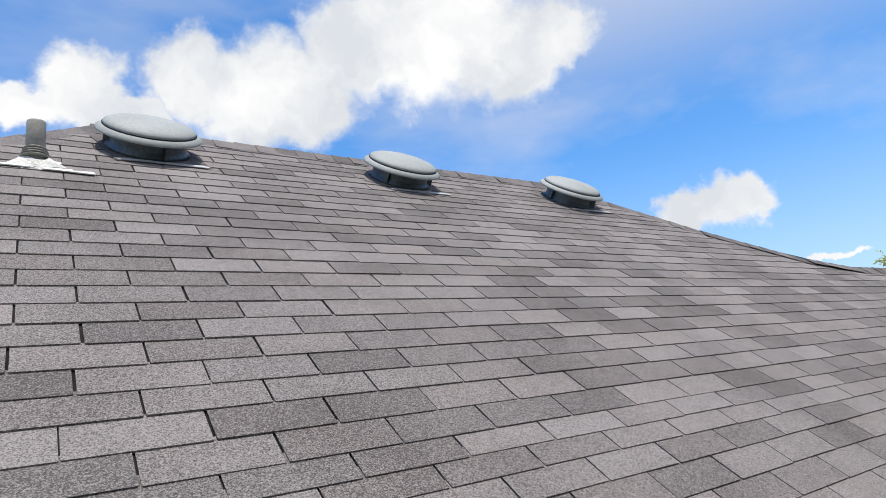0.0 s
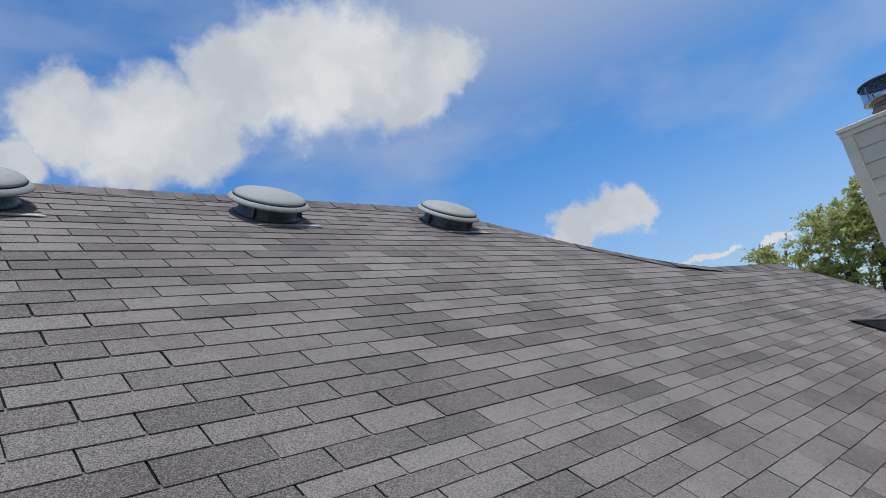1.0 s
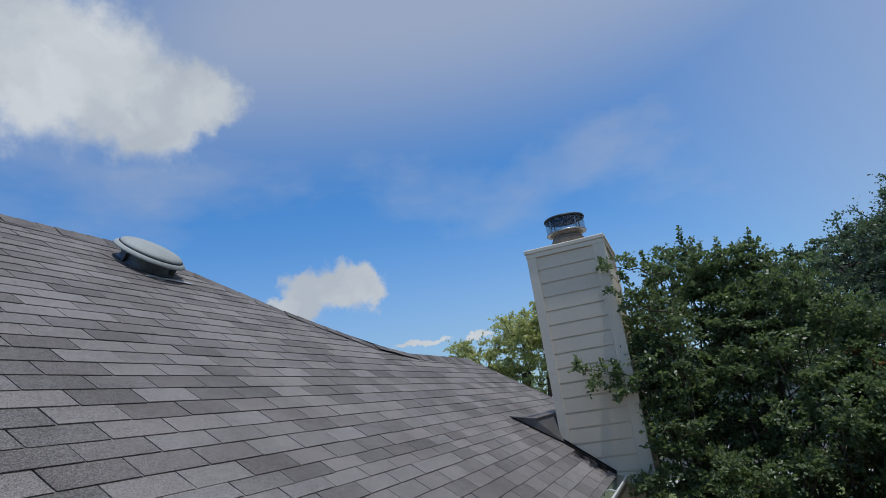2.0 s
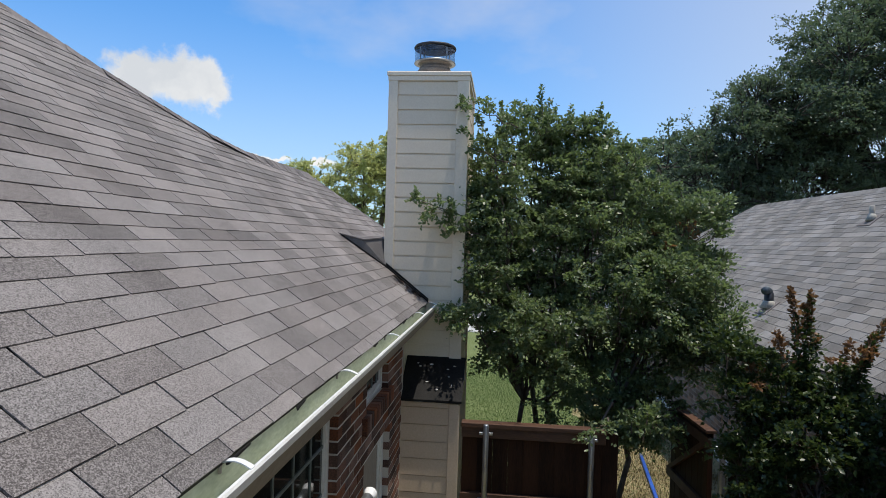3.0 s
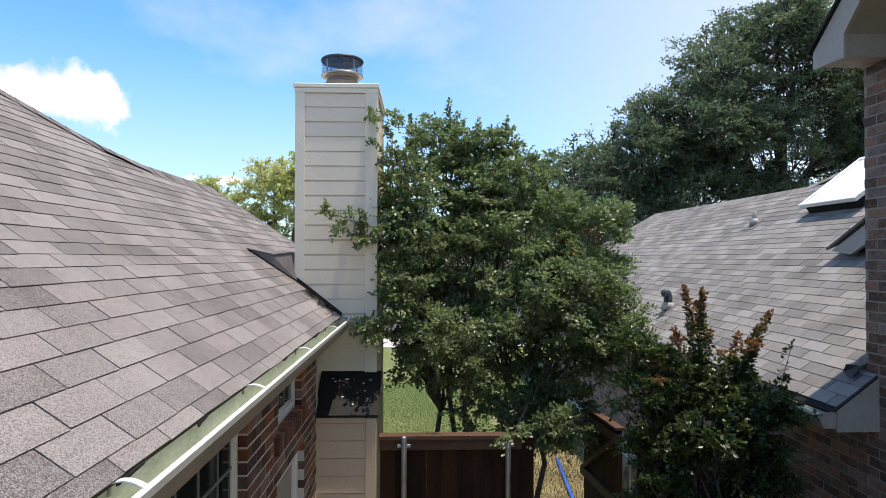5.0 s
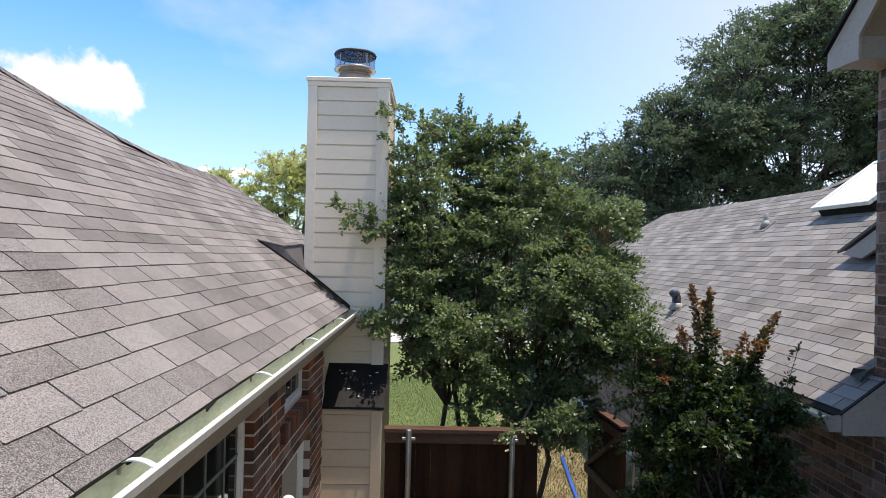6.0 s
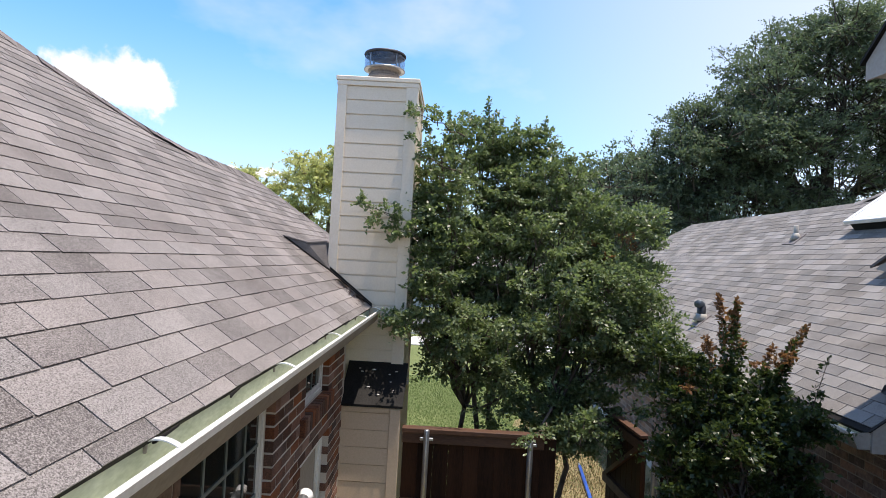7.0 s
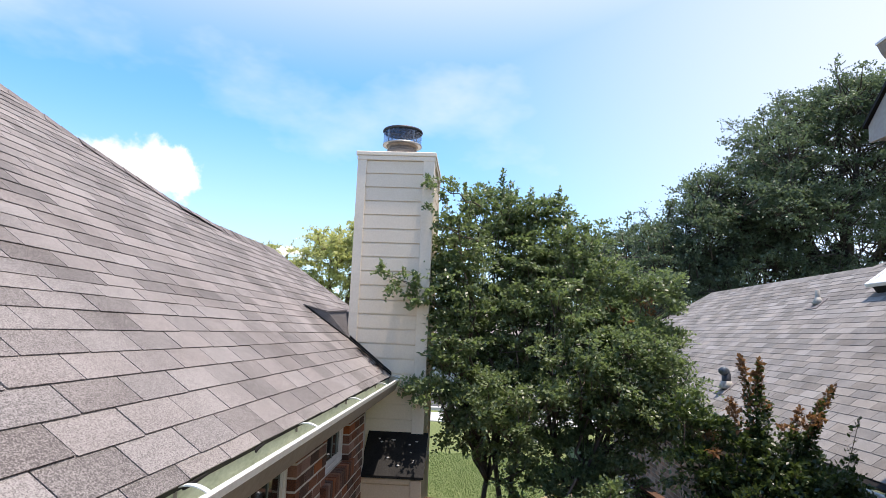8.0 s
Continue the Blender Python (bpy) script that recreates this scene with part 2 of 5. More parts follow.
BARK = material("smooth tan bark", (0.05, 0.036, 0.026), (0.16, 0.12, 0.09), 0.85, big=6, fine=40, bump=0.5, streak=(3, 3, 0.7))
OAK_BARK = material("dark oak bark", (0.025, 0.020, 0.016), (0.075, 0.06, 0.05), 0.9, big=3, fine=20, bump=0.7, streak=(3, 3, 0.6))
BLUE = material("blue enamel pole", (0.01, 0.05, 0.28), (0.03, 0.12, 0.50), 0.35, big=4, fine=30, bump=0.05)
# Near-black colour that stands in for deep shade.
BLACK = material("black for unlit places", (0.004, 0.004, 0.005), (0.012, 0.012, 0.013), 0.9, big=3, fine=20, bump=0)
GLOBE = material("opal glass globe", (0.72, 0.72, 0.71), (0.86, 0.86, 0.85), 0.2, big=3, fine=20, bump=0)
ACRYLIC = material("white skylight acrylic", (0.72, 0.74, 0.78), (0.88, 0.90, 0.93), 0.16, big=1.5, fine=10, bump=0.03)
CEMENT = material("white roof cement", (0.55, 0.54, 0.51), (0.80, 0.79, 0.76), 0.9, big=9, fine=70, bump=0.9, depth=0.01)
DEBRIS = material("pale debris", (0.35, 0.34, 0.32), (0.75, 0.74, 0.72), 0.8, big=30, fine=90, bump=0.3)


for _m, _s in ((DARK_FLASH, 0.15), (FELT, 0.15), (CEDAR_SHADE, 0.15), (SHINGLE, 0.25), (SHINGLE_REST, 0.25), (NEIGHBOUR_SHINGLE, 0.25), (NEIGHBOUR_REST, 0.25)):
    _m.node_tree.nodes["Principled BSDF"].inputs["Specular IOR Level"].default_value = _s


def leaf_material(name, dark, light, through_light, rough=0.42):
    m = material(name, dark, light, rough, big=1.3, fine=14, bump=0, vary=0.9, island=True)
    b = m.node_tree.nodes["Principled BSDF"]
    b.inputs["Transmission Weight"].default_value = 0.0
    tr = m.node_tree.nodes.new("ShaderNodeBsdfTranslucent")
    tr.inputs["Color"].default_value = (*through_light, 1)
    mx = m.node_tree.nodes.new("ShaderNodeMixShader")
    mx.inputs[0].default_value = 0.40
    out = m.node_tree.nodes["Material Output"]
    m.node_tree.links.new(b.outputs[0], mx.inputs[1])
    m.node_tree.links.new(tr.outputs[0], mx.inputs[2])
    m.node_tree.links.new(mx.outputs[0], out.inputs["Surface"])
    return m


MYRTLE = leaf_material("myrtle leaf", (0.040, 0.070, 0.030), (0.230, 0.275, 0.138), (0.22, 0.31, 0.10), 0.40)
TIP = leaf_material("young red leaf", (0.10, 0.058, 0.026), (0.27, 0.140, 0.068), (0.27, 0.14, 0.05))
SHRUB = leaf_material("shrub leaf", (0.010, 0.026, 0.008), (0.066, 0.098, 0.030), (0.08, 0.12, 0.025), 0.38)
# Leaf colour lifted and made bluer to paint in the distance haze.
OAK_LEAF = leaf_material("oak leaf with haze in colour", (0.046, 0.076, 0.050), (0.165, 0.212, 0.140), (0.14, 0.20, 0.09))
LIME_LEAF = leaf_material("spring leaf", (0.26, 0.28, 0.09), (0.58, 0.59, 0.25), (0.60, 0.62, 0.24))

BAR = material("grey-green bar behind the glass", (0.13, 0.165, 0.16), (0.21, 0.25, 0.24), 0.5, big=3, fine=40, bump=0.05)
GLASS = bpy.data.materials.new("window glass")
GLASS.use_nodes = True
_b = GLASS.node_tree.nodes["Principled BSDF"]
_b.inputs["Base Color"].default_value = (0.02, 0.03, 0.03, 1)
_b.inputs["Roughness"].default_value = 0.04
_b.inputs["Transmission Weight"].default_value = 0.35
MESH_CLEAR = bpy.data.materials.new("clear cowl band")
MESH_CLEAR.use_nodes = True
_nt = MESH_CLEAR.node_tree
_nt.nodes["Principled BSDF"].inputs["Base Color"].default_value = (0.16, 0.19, 0.24, 1)
_nt.nodes["Principled BSDF"].inputs["Roughness"].default_value = 0.25
_nt.nodes["Principled BSDF"].inputs["Metallic"].default_value = 0.6
_tr, _mx = _nt.nodes.new("ShaderNodeBsdfTransparent"), _nt.nodes.new("ShaderNodeMixShader")
_mx.inputs[0].default_value = 0.80
_nt.links.new(_nt.nodes["Principled BSDF"].outputs[0], _mx.inputs[1])
_nt.links.new(_tr.outputs[0], _mx.inputs[2])
_nt.links.new(_mx.outputs[0], _nt.nodes["Material Output"].inputs["Surface"])


# ---- builders ----
def empty(name, at=(0, 0, 0), label="", category="", group="", kind=""):
    e = new(name)
    e.location = at
    return tagged(e, label, category, group, kind)


def meshed(name, bm, mat):
    me = bpy.data.meshes.new(name)
    bmesh.ops.recalc_face_normals(bm, faces=bm.faces)
    bm.to_mesh(me)
    bm.free()
    me.materials.append(mat)
    return me


def part(name, bm, mat=None, parent=None, label="", smooth=False, at=None):
    """Links a bmesh, drawn in world metres, as one mesh under a thing or a part."""
    me = meshed(name, bm, mat) if isinstance(bm, bmesh.types.BMesh) else bm
    if smooth:
        for p in me.polygons:
            p.use_smooth = True
    ob = new(name, me)
    if parent is not None:
        ob.parent = parent
        if parent.parent is None:
            ob.matrix_parent_inverse = Matrix.Translation(-parent.location)
    if label:
        ob["label"] = label
    return ob


def block(x0, y0, z0, x1, y1, z1, bevel=0.0, bm=None):
    bm = bm or bmesh.new()
    r = bmesh.ops.create_cube(bm, size=1.0)
    for v in r["verts"]:
        v.co = Vector(((x0 + x1) / 2 + v.co.x * (x1 - x0), (y0 + y1) / 2 + v.co.y * (y1 - y0), (z0 + z1) / 2 + v.co.z * (z1 - z0)))
    if bevel:
        edges = list({e for v in r["verts"] for e in v.link_edges})
        bmesh.ops.bevel(bm, geom=edges, offset=bevel, segments=1, affect="EDGES")
    return bm


def solid(points, shift, bm=None):
    """A flat polygon pushed along shift into a slab."""
    bm = bm or bmesh.new()
    a = [bm.verts.new(p) for p in points]
    b = [bm.verts.new(Vector(p) + Vector(shift)) for p in points]
    bm.faces.new(a)
    bm.faces.new(b[::-1])
    for i in range(len(a)):
        j = (i + 1) % len(a)
        bm.faces.new((a[i], b[i], b[j], a[j]))
    return bm


def lathe(profile, m=Matrix(), steps=40, bm=None):
    """A turned shape: (radius, height) pairs, round the local z axis of m."""
    bm = bm or bmesh.new()
    rings = []
    for r, h in profile:
        rings.append([bm.verts.new(m @ Vector((r * math.cos(2 * math.pi * i / steps), r * math.sin(2 * math.pi * i / steps), h))) for i in range(steps)])
    for a, b in zip(rings, rings[1:]):
        for i in range(steps):
            j = (i + 1) % steps
            bm.faces.new((a[i], a[j], b[j], b[i]))
    bm.faces.new(rings[0][::-1])
    bm.faces.new(rings[-1])
    return bm


def tube(path, radii, sides=8, bm=None):
    """A bent, tapering rod along a path."""
    bm = bm or bmesh.new()
    rings = []
    pts = [Vector(p) for p in path]
    for i, p in enumerate(pts):
        d = (pts[min(i + 1, len(pts) - 1)] - pts[max(i - 1, 0)]).normalized()
        q = d.to_track_quat("Z", "Y")
        rings.append([bm.verts.new(p + q @ Vector((radii[i] * math.cos(2 * math.pi * k / sides), radii[i] * math.sin(2 * math.pi * k / sides), 0))) for k in range(sides)])
    for a, b in zip(rings, rings[1:]):
        for k in range(sides):
            j = (k + 1) % sides
            bm.faces.new((a[k], a[j], b[j], b[k]))
    bm.faces.new(rings[0][::-1])
    bm.faces.new(rings[-1])
    return bm


def raw(name, verts, faces, mat):
    me = bpy.data.meshes.new(name)
    me.from_pydata([tuple(v) for v in verts], [], faces)
    me.update()
    me.materials.append(mat)
    return me


def clip_half(poly, a, b):
    """The part of a flat polygon on the left of the line from a to b."""
    out = []
    side = lambda p: (b[0] - a[0]) * (p[1] - a[1]) - (b[1] - a[1]) * (p[0] - a[0])
    for i, p in enumerate(poly):
        q = poly[(i + 1) % len(poly)]
        sp, sq = side(p), side(q)
        if sp >= 0:
            out.append(p)
        if (sp > 0 > sq) or (sp < 0 < sq):
            t = sp / (sp - sq)
            out.append((p[0] + t * (q[0] - p[0]), p[1] + t * (q[1] - p[1])))
    return out


def area(poly):
    return 0.5 * abs(sum(p[0] * q[1] - q[0] * p[1] for p, q in zip(poly, poly[1:] + poly[:1]))) if len(poly) > 2 else 0.0


def inside(pt, poly):
    x, y = pt
    hit = False
    for p, q in zip(poly, poly[1:] + poly[:1]):
        if (p[1] > y) != (q[1] > y) and x < (q[0] - p[0]) * (y - p[1]) / (q[1] - p[1]) + p[0]:
            hit = not hit
    return hit
GROUND = -2.70
NEXT_WALL = -4.15
SLOPE = radians(37.18)
CS, SN = math.cos(SLOPE), math.sin(SLOPE)
TAB, LIFT = 0.305, 0.1184          # shingle tab width and exposure

# ---- ground ----
bm = bmesh.new()
for xs, ys in (((-60, 400), (-200, 200)),):
    bm.faces.new([bm.verts.new(p) for p in ((xs[0], ys[0], GROUND), (xs[1], ys[0], GROUND), (xs[1], ys[1], GROUND), (xs[0], ys[1], GROUND))])
tagged(part("ground", bm, GRASS), "green lawn running out to the street", "ground", kind="structure")
tagged(part("road", block(24, -60, GROUND - 0.2, 31, 60, GROUND + 0.02), ASPHALT), "grey asphalt street beyond the lawn", "road", kind="structure")
tagged(part("kerb", block(23.7, -60, GROUND - 0.2, 24, 60, GROUND + 0.13, 0.02), CONCRETE), "pale concrete kerb along the street", "kerb", kind="structure")
tagged(part("pavement", block(20.6, -60, GROUND - 0.1, 22.9, 60, GROUND + 0.03), CONCRETE), "pale concrete pavement crossing the lawn", "pavement", kind="structure")


bm = bmesh.new()
_edge = [(3.0 + 9.5 * i / 24, -1.55 - 0.10 * i / 24 * 9 + 0.12 * math.sin(i * 1.7) + 0.06 * math.sin(i * 4.1)) for i in range(25)]
for (xa, ya), (xb, yb) in zip(_edge, _edge[1:]):
    bm.faces.new([bm.verts.new(p) for p in ((xa, NEXT_WALL, GROUND + 0.006), (xb, NEXT_WALL, GROUND + 0.006), (xb, yb, GROUND + 0.006), (xa, ya, GROUND + 0.006))])
# Unseen stretch between the houses, added to bounce warm light onto the walls.
bm.faces.new([bm.verts.new(p) for p in ((-9.0, NEXT_WALL, GROUND + 0.006), (3.0, NEXT_WALL, GROUND + 0.006), (3.0, 0.12, GROUND + 0.006), (-9.0, 0.12, GROUND + 0.006))])
tagged(part("dry_ground", bm, DRY), "dry yellow turf in the side yard, run on unseen to warm bounced light", "ground", kind="structure")


def blades(name, n, x0, x1, y0, y1, tall, mat, seed, keep=lambda x, y: True):
    rng = np.random.default_rng(seed)
    verts, faces = [], []
    for _ in range(n):
        x, y = rng.uniform(x0, x1), rng.uniform(y0, y1)
        if not keep(x, y):
            continue
        a, h, lean = rng.uniform(0, 6.283), tall * rng.uniform(0.5, 1.2), rng.uniform(-0.6, 0.6) * tall
        dx, dy, w = math.cos(a), math.sin(a), 0.004 + 0.07 * tall
        i = len(verts)
        verts += [(x - dx * w, y - dy * w, GROUND), (x + dx * w, y + dy * w, GROUND), (x - dy * lean, y + dx * lean, GROUND + h)]
        faces.append((i, i + 1, i + 2))
    return part(name, raw(name, verts, faces, mat))


tagged(blades("lawn_grass", 120000, 6.0, 15.0, -3.6, 1.2, 0.022, BLADE, 3), "short green mown grass on the lawn", "grass", kind="stuff")
tagged(blades("dry_grass", 22000, 3.0, 11.0, -3.95, -1.4, 0.055, DRY, 4, lambda x, y: y < -1.55 - 0.12 * (x - 4) and math.sin(3 * x) * 0.2 + y < -1.5), "yellow dry grass in the side yard", "grass", kind="stuff")


# ---- the roof under the camera ----
def up(x, u, h=0.0):
    """The roof plane: x along the eave, u up the slope, h off the surface."""
    return Vector((x, u * CS - h * SN, u * SN + h * CS))


ROOF_M = Matrix(((1, 0, 0, 0), (0, CS, -SN, 0), (0, SN, CS, 0), (0, 0, 0, 1)))
OUTLINE = [(-5.0, -0.06), (8.0, -0.06), (7.05, 1.15), (6.25, 2.28), (5.2, 2.27), (4.35, 2.27), (3.75, 2.42), (3.0, 2.98), (2.1, 4.02), (-1.62, 4.02)]
roof = empty("roof_main", (0, 0, 0), "grey-brown asphalt shingle hip roof above a gutter", "roof", kind="structure")
part("deck", solid([up(x, u, -0.004) for x, u in OUTLINE], up(0, 0, -0.03)), FELT, roof)
bm = bmesh.new()
crest = [(8.0, -0.06), (7.05, 1.15), (6.25, 2.28), (4.35, 2.27), (3.0, 2.98), (2.1, 4.02), (-1.62, 4.02), (-5.0, -0.06)]
for (xa, ua), (xb, ub) in zip(crest, crest[1:]):
    pa, pb = up(xa, ua, -0.006), up(xb, ub, -0.006)
    bm.faces.new([bm.verts.new(p) for p in (pb, pa, Vector((pa.x, 7.5, min(pa.z, 0.0) - 0.4)), Vector((pb.x, 7.5, min(pb.z, 0.0) - 0.4)))])
part("far_slope", bm, CAP, roof)

CHIMNEY = (4.44, 5.45, -0.375, 0.395)     # x near, x far, y low, y high


ROW_U = [0.0, 0.119, 0.239, 0.356, 0.468, 0.580, 0.690, 0.788, 0.872, 0.962, 1.072, 1.190, 1.297, 1.411]


def laid(k):
    """Height up the slope of course k on the main roof: the roofer squeezed the courses a third of the way up."""
    return ROW_U[k] if k < len(ROW_U) else ROW_U[-1] + 0.1165 * (k - len(ROW_U) + 1)


def tab_polys(x0, x1, rows, outline, holes, shift, at_u):
    """Every tab of the field, cut to the outline: (row, column, polygon, whole)."""
    convex = outline
    for k in range(rows):
        u0, u1 = at_u(k), at_u(k + 1)
        off = (0.5 if k % 2 else 0.0) + shift(k)
        n0, n1 = math.floor(x0 / TAB) - 1, math.ceil(x1 / TAB) + 1
        for n in range(n0, n1):
            a, b = (n + off) * TAB, (n + 1 + off) * TAB
            cx, cu = (a + b) / 2, (u0 + u1) / 2
            if any(h[0] < cx < h[1] and h[2] < cu < h[3] for h in holes):
                continue
            corners = [inside(p, convex) for p in ((a, u0 + 0.005), (b, u0 + 0.005), (b, u1), (a, u1))]
            if not any(corners):
                continue
            yield k, n, a, b, u0, u1, all(corners)


def tab_mesh(name, w, mat):
    """One tab: a thin slab, thick at the butt, with worn lower corners."""
    g, c, th = 0.0033, 0.0028, 0.0058
    low = [(g + c, 0), (w - g - c, 0), (w - g, c), (w - g, LIFT + 0.01), (g, LIFT + 0.01), (g, c)]
    top = [Vector((x, u, th - (th - 0.0012) * u / LIFT)) for x, u in low]
    verts = top + [Vector((x, u, -0.001)) for x, u in low]
    faces = [tuple(range(6))] + [(i, i + 6, (i + 1) % 6 + 6, (i + 1) % 6) for i in range(6)]
    return raw(name, verts, faces, mat)


def field(owner, m, outline, rows, x0, x1, near, mats, holes=(), seed=1, shift=lambda k: 0.0, at_u=lambda k: k * LIFT):
    rng = random.Random(seed)
    shared = tab_mesh("shingle", TAB, mats[0])
    verts, faces = [], []
    base = [v.co.copy() for v in shared.vertices]
    loops = [tuple(p.vertices) for p in shared.polygons]
    for k, n, a, b, u0, u1, whole in tab_polys(x0, x1, rows, outline, holes, shift, at_u):
        jx, ju, jr = rng.uniform(-0.0016, 0.0016), rng.uniform(-0.0022, 0.0022), rng.uniform(-0.004, 0.004)
        lift = rng.uniform(0, 0.0014) + (0.0015 if rng.random() < 0.03 else 0)
        if whole and near(a, u0):
            ob = new("shingle", shared)
            ob.parent = owner
            ob.matrix_local = m @ Matrix.Translation((a + jx, u0 + ju, lift)) @ Matrix.Rotation(jr, 4, "Z")
            continue
        if whole:
            i = len(verts)
            verts += [m @ Vector((a + jx + p.x, u0 + ju + p.y, p.z + lift)) for p in base]
            faces += [tuple(i + q for q in f) for f in loops]
            continue
        g = 0.0035
        poly = [(a + g, u0), (b - g, u0), (b - g, u1), (a + g, u1)]
        kept = poly
        mid = ((a + b) / 2, (u0 + u1) / 2)
        for p, q in zip(outline, outline[1:] + outline[:1]):
            lo, hi = min(p[1], q[1]) - 0.2, max(p[1], q[1]) + 0.2
            if lo < mid[1] < hi and min(p[0], q[0]) - 0.4 < mid[0] < max(p[0], q[0]) + 0.4:
                kept = clip_half(kept, p, q)
        if area(kept) < 0.0004:
            continue
        i, c = len(verts), len(kept)
        verts += [m @ Vector((x, u, 0.0062 - 0.005 * (u - u0) / LIFT)) for x, u in kept] + [m @ Vector((x, u, -0.001)) for x, u in kept]
        faces += [tuple(range(i, i + c))] + [(i + j, i + c + j, i + c + (j + 1) % c, i + (j + 1) % c) for j in range(c)]
    rest = part("shingle_field", raw("shingle_field", verts, faces, mats[1]), None, owner)
    rest["kind"] = "stuff"


# starter strip that overhangs the gutter
rng = random.Random(5)
x = -5.0
while x < 4.4:
    w = TAB * 3 * rng.uniform(0.3, 0.36)
    dip = rng.uniform(-0.004, 0.004)
    bm = solid([up(x + 0.003, -0.062 + dip, -0.003), up(min(x + w, 4.43) - 0.003, -0.062 + dip + rng.uniform(-0.004, 0.004), -0.003), up(min(x + w, 4.43) - 0.003, 0.02, -0.003), up(x + 0.003, 0.02, -0.003)], up(0, 0, 0.005))
    part("starter_shingle", bm, SHINGLE, roof)
    x += w


def caps(owner, a, b, mat, width=0.11, step=0.14, seed=2):
    """Bent cap shingles that overlap along a ridge or hip."""
    a, b = Vector(a), Vector(b)
    d = (b - a).normalized()
    across = Vector((d.y, -d.x, 0)).normalized()
    rng = random.Random(seed)
    n = max(1, round((b - a).length / step))
    for i in range(n):
        p, q = a + (b - a) * (i / n), a + (b - a) * ((i + 1.25) / n)
        hp, hq = 0.006 + rng.uniform(0, 0.003), 0.002
        j = rng.uniform(-0.008, 0.008)
        w = width
        drop = w * (0.74 if abs(d.z) < 0.05 else 0.56)
        bm = bmesh.new()
        rows = []
        for pt, h in ((p, hp), (q, hq)):
            rows.append([pt + across * (w + j) + Vector((0, 0, h - drop)), pt + across * 0.03 + Vector((0, 0, h)), pt - across * 0.03 + Vector((0, 0, h)), pt - across * (w - j) + Vector((0, 0, h - drop))])
        vs = [[bm.verts.new(v) for v in r] for r in rows]
        us = [[bm.verts.new(v - Vector((0, 0, 0.004))) for v in r] for r in rows]
        for s in range(3):
            bm.faces.new((vs[0][s], vs[0][s + 1], vs[1][s + 1], vs[1][s]))
            bm.faces.new((vs[0][s], us[0][s], us[0][s + 1], vs[0][s + 1]))
        part("cap_shingle", bm, mat, owner)


ridge_pts = [up(-1.62, 4.02), up(2.1, 4.02), up(3.0, 2.98), up(3.75, 2.42), up(4.35, 2.27), up(6.25, 2.28), up(7.05, 1.15), up(8.0, -0.06)]
for i, (a, b) in enumerate(zip(ridge_pts, ridge_pts[1:])):
    caps(roof, a, b, CAP, seed=10 + i)
caps(roof, up(-1.62, 4.02), up(-3.4, 1.87), CAP, seed=30)

# ---- round roof vents ----
def roof_vent(x, u, turn):
    m = Matrix.Translation(up(x, u)) @ Matrix(((1, 0, 0), (0, CS, -SN), (0, SN, CS))).to_4x4() @ Matrix.Rotation(turn, 4, "Z") @ Matrix.Diagonal((0.94, 0.94, 0.80, 1.0))
    v = empty("roof_vent", up(x, u), "round grey-green metal roof vent with a domed cap", "roof vent", "vents along the ridge")
    part("flange", solid([m @ Vector(p) for p in ((-0.25, -0.25, 0.009), (0.25, -0.25, 0.009), (0.25, 0.25, 0.009), (-0.25, 0.25, 0.009))], m.to_3x3() @ Vector((0, 0, 0.003))), CAP, v, "grey sheet flange under the shingles")
    part("apron", solid([up(x - 0.20, u - 0.262, 0.010), up(x + 0.29, u - 0.262, 0.010), up(x + 0.25, u - 0.225, 0.010), up(x - 0.16, u - 0.235, 0.010)], up(0, 0, 0.004)), FLASH, v, "pale cemented lower edge")
    part("neck", lathe([(0.235, 0.012), (0.215, 0.03), (0.205, 0.06), (0.212, 0.085), (0.205, 0.11), (0.20, 0.15)], m), VENT_NECK, v, "neck of galvanised sheet, brim shade in its colour", True)
    for i in range(3):
        a = 2 * math.pi * i / 3 + 0.6
        r = Matrix.Rotation(a, 4, "Z")
        part("bracket", solid([m @ r @ Vector(p) for p in ((0.17, -0.012, 0.05), (0.245, -0.012, 0.02), (0.235, -0.012, 0.15), (0.17, -0.012, 0.15))], (m @ r).to_3x3() @ Vector((0, 0.024, 0))), VENT_NECK, v)
    part("brim", lathe([(0.17, 0.143), (0.283, 0.122), (0.289, 0.125), (0.288, 0.136), (0.262, 0.158), (0.248, 0.163), (0.10, 0.163)], m, 56), VENT, v, smooth=True)
    # Black ring paints the shade in the fold between brim and dome.
    part("crease", lathe([(0.245, 0.155), (0.2565, 0.160), (0.2565, 0.166), (0.245, 0.168)], m, 56), BLACK, v, smooth=True)
    part("dome", lathe([(0.248, 0.160), (0.252, 0.170), (0.246, 0.184), (0.222, 0.199), (0.178, 0.212), (0.115, 0.220), (0.05, 0.223), (0.004, 0.224)], m, 56), VENT, v, smooth=True)
    return v


roof_vent(-1.36, 3.60, 0.2)
roof_vent(0.24, 3.56, 1.1)
roof_vent(1.87, 3.52, 0.5)

# ---- plumbing vent pipe ----
p0 = up(-1.89, 3.14)
pipe = empty("vent_pipe", p0, "weathered grey plumbing vent pipe in a white cemented flashing", "vent pipe")
mp = Matrix.Translation(p0)
part("pipe", lathe([(0.039, -0.05), (0.039, 0.203), (0.037, 0.210), (0.032, 0.210), (0.030, 0.16)], mp, 24), LEAD, pipe, smooth=True)
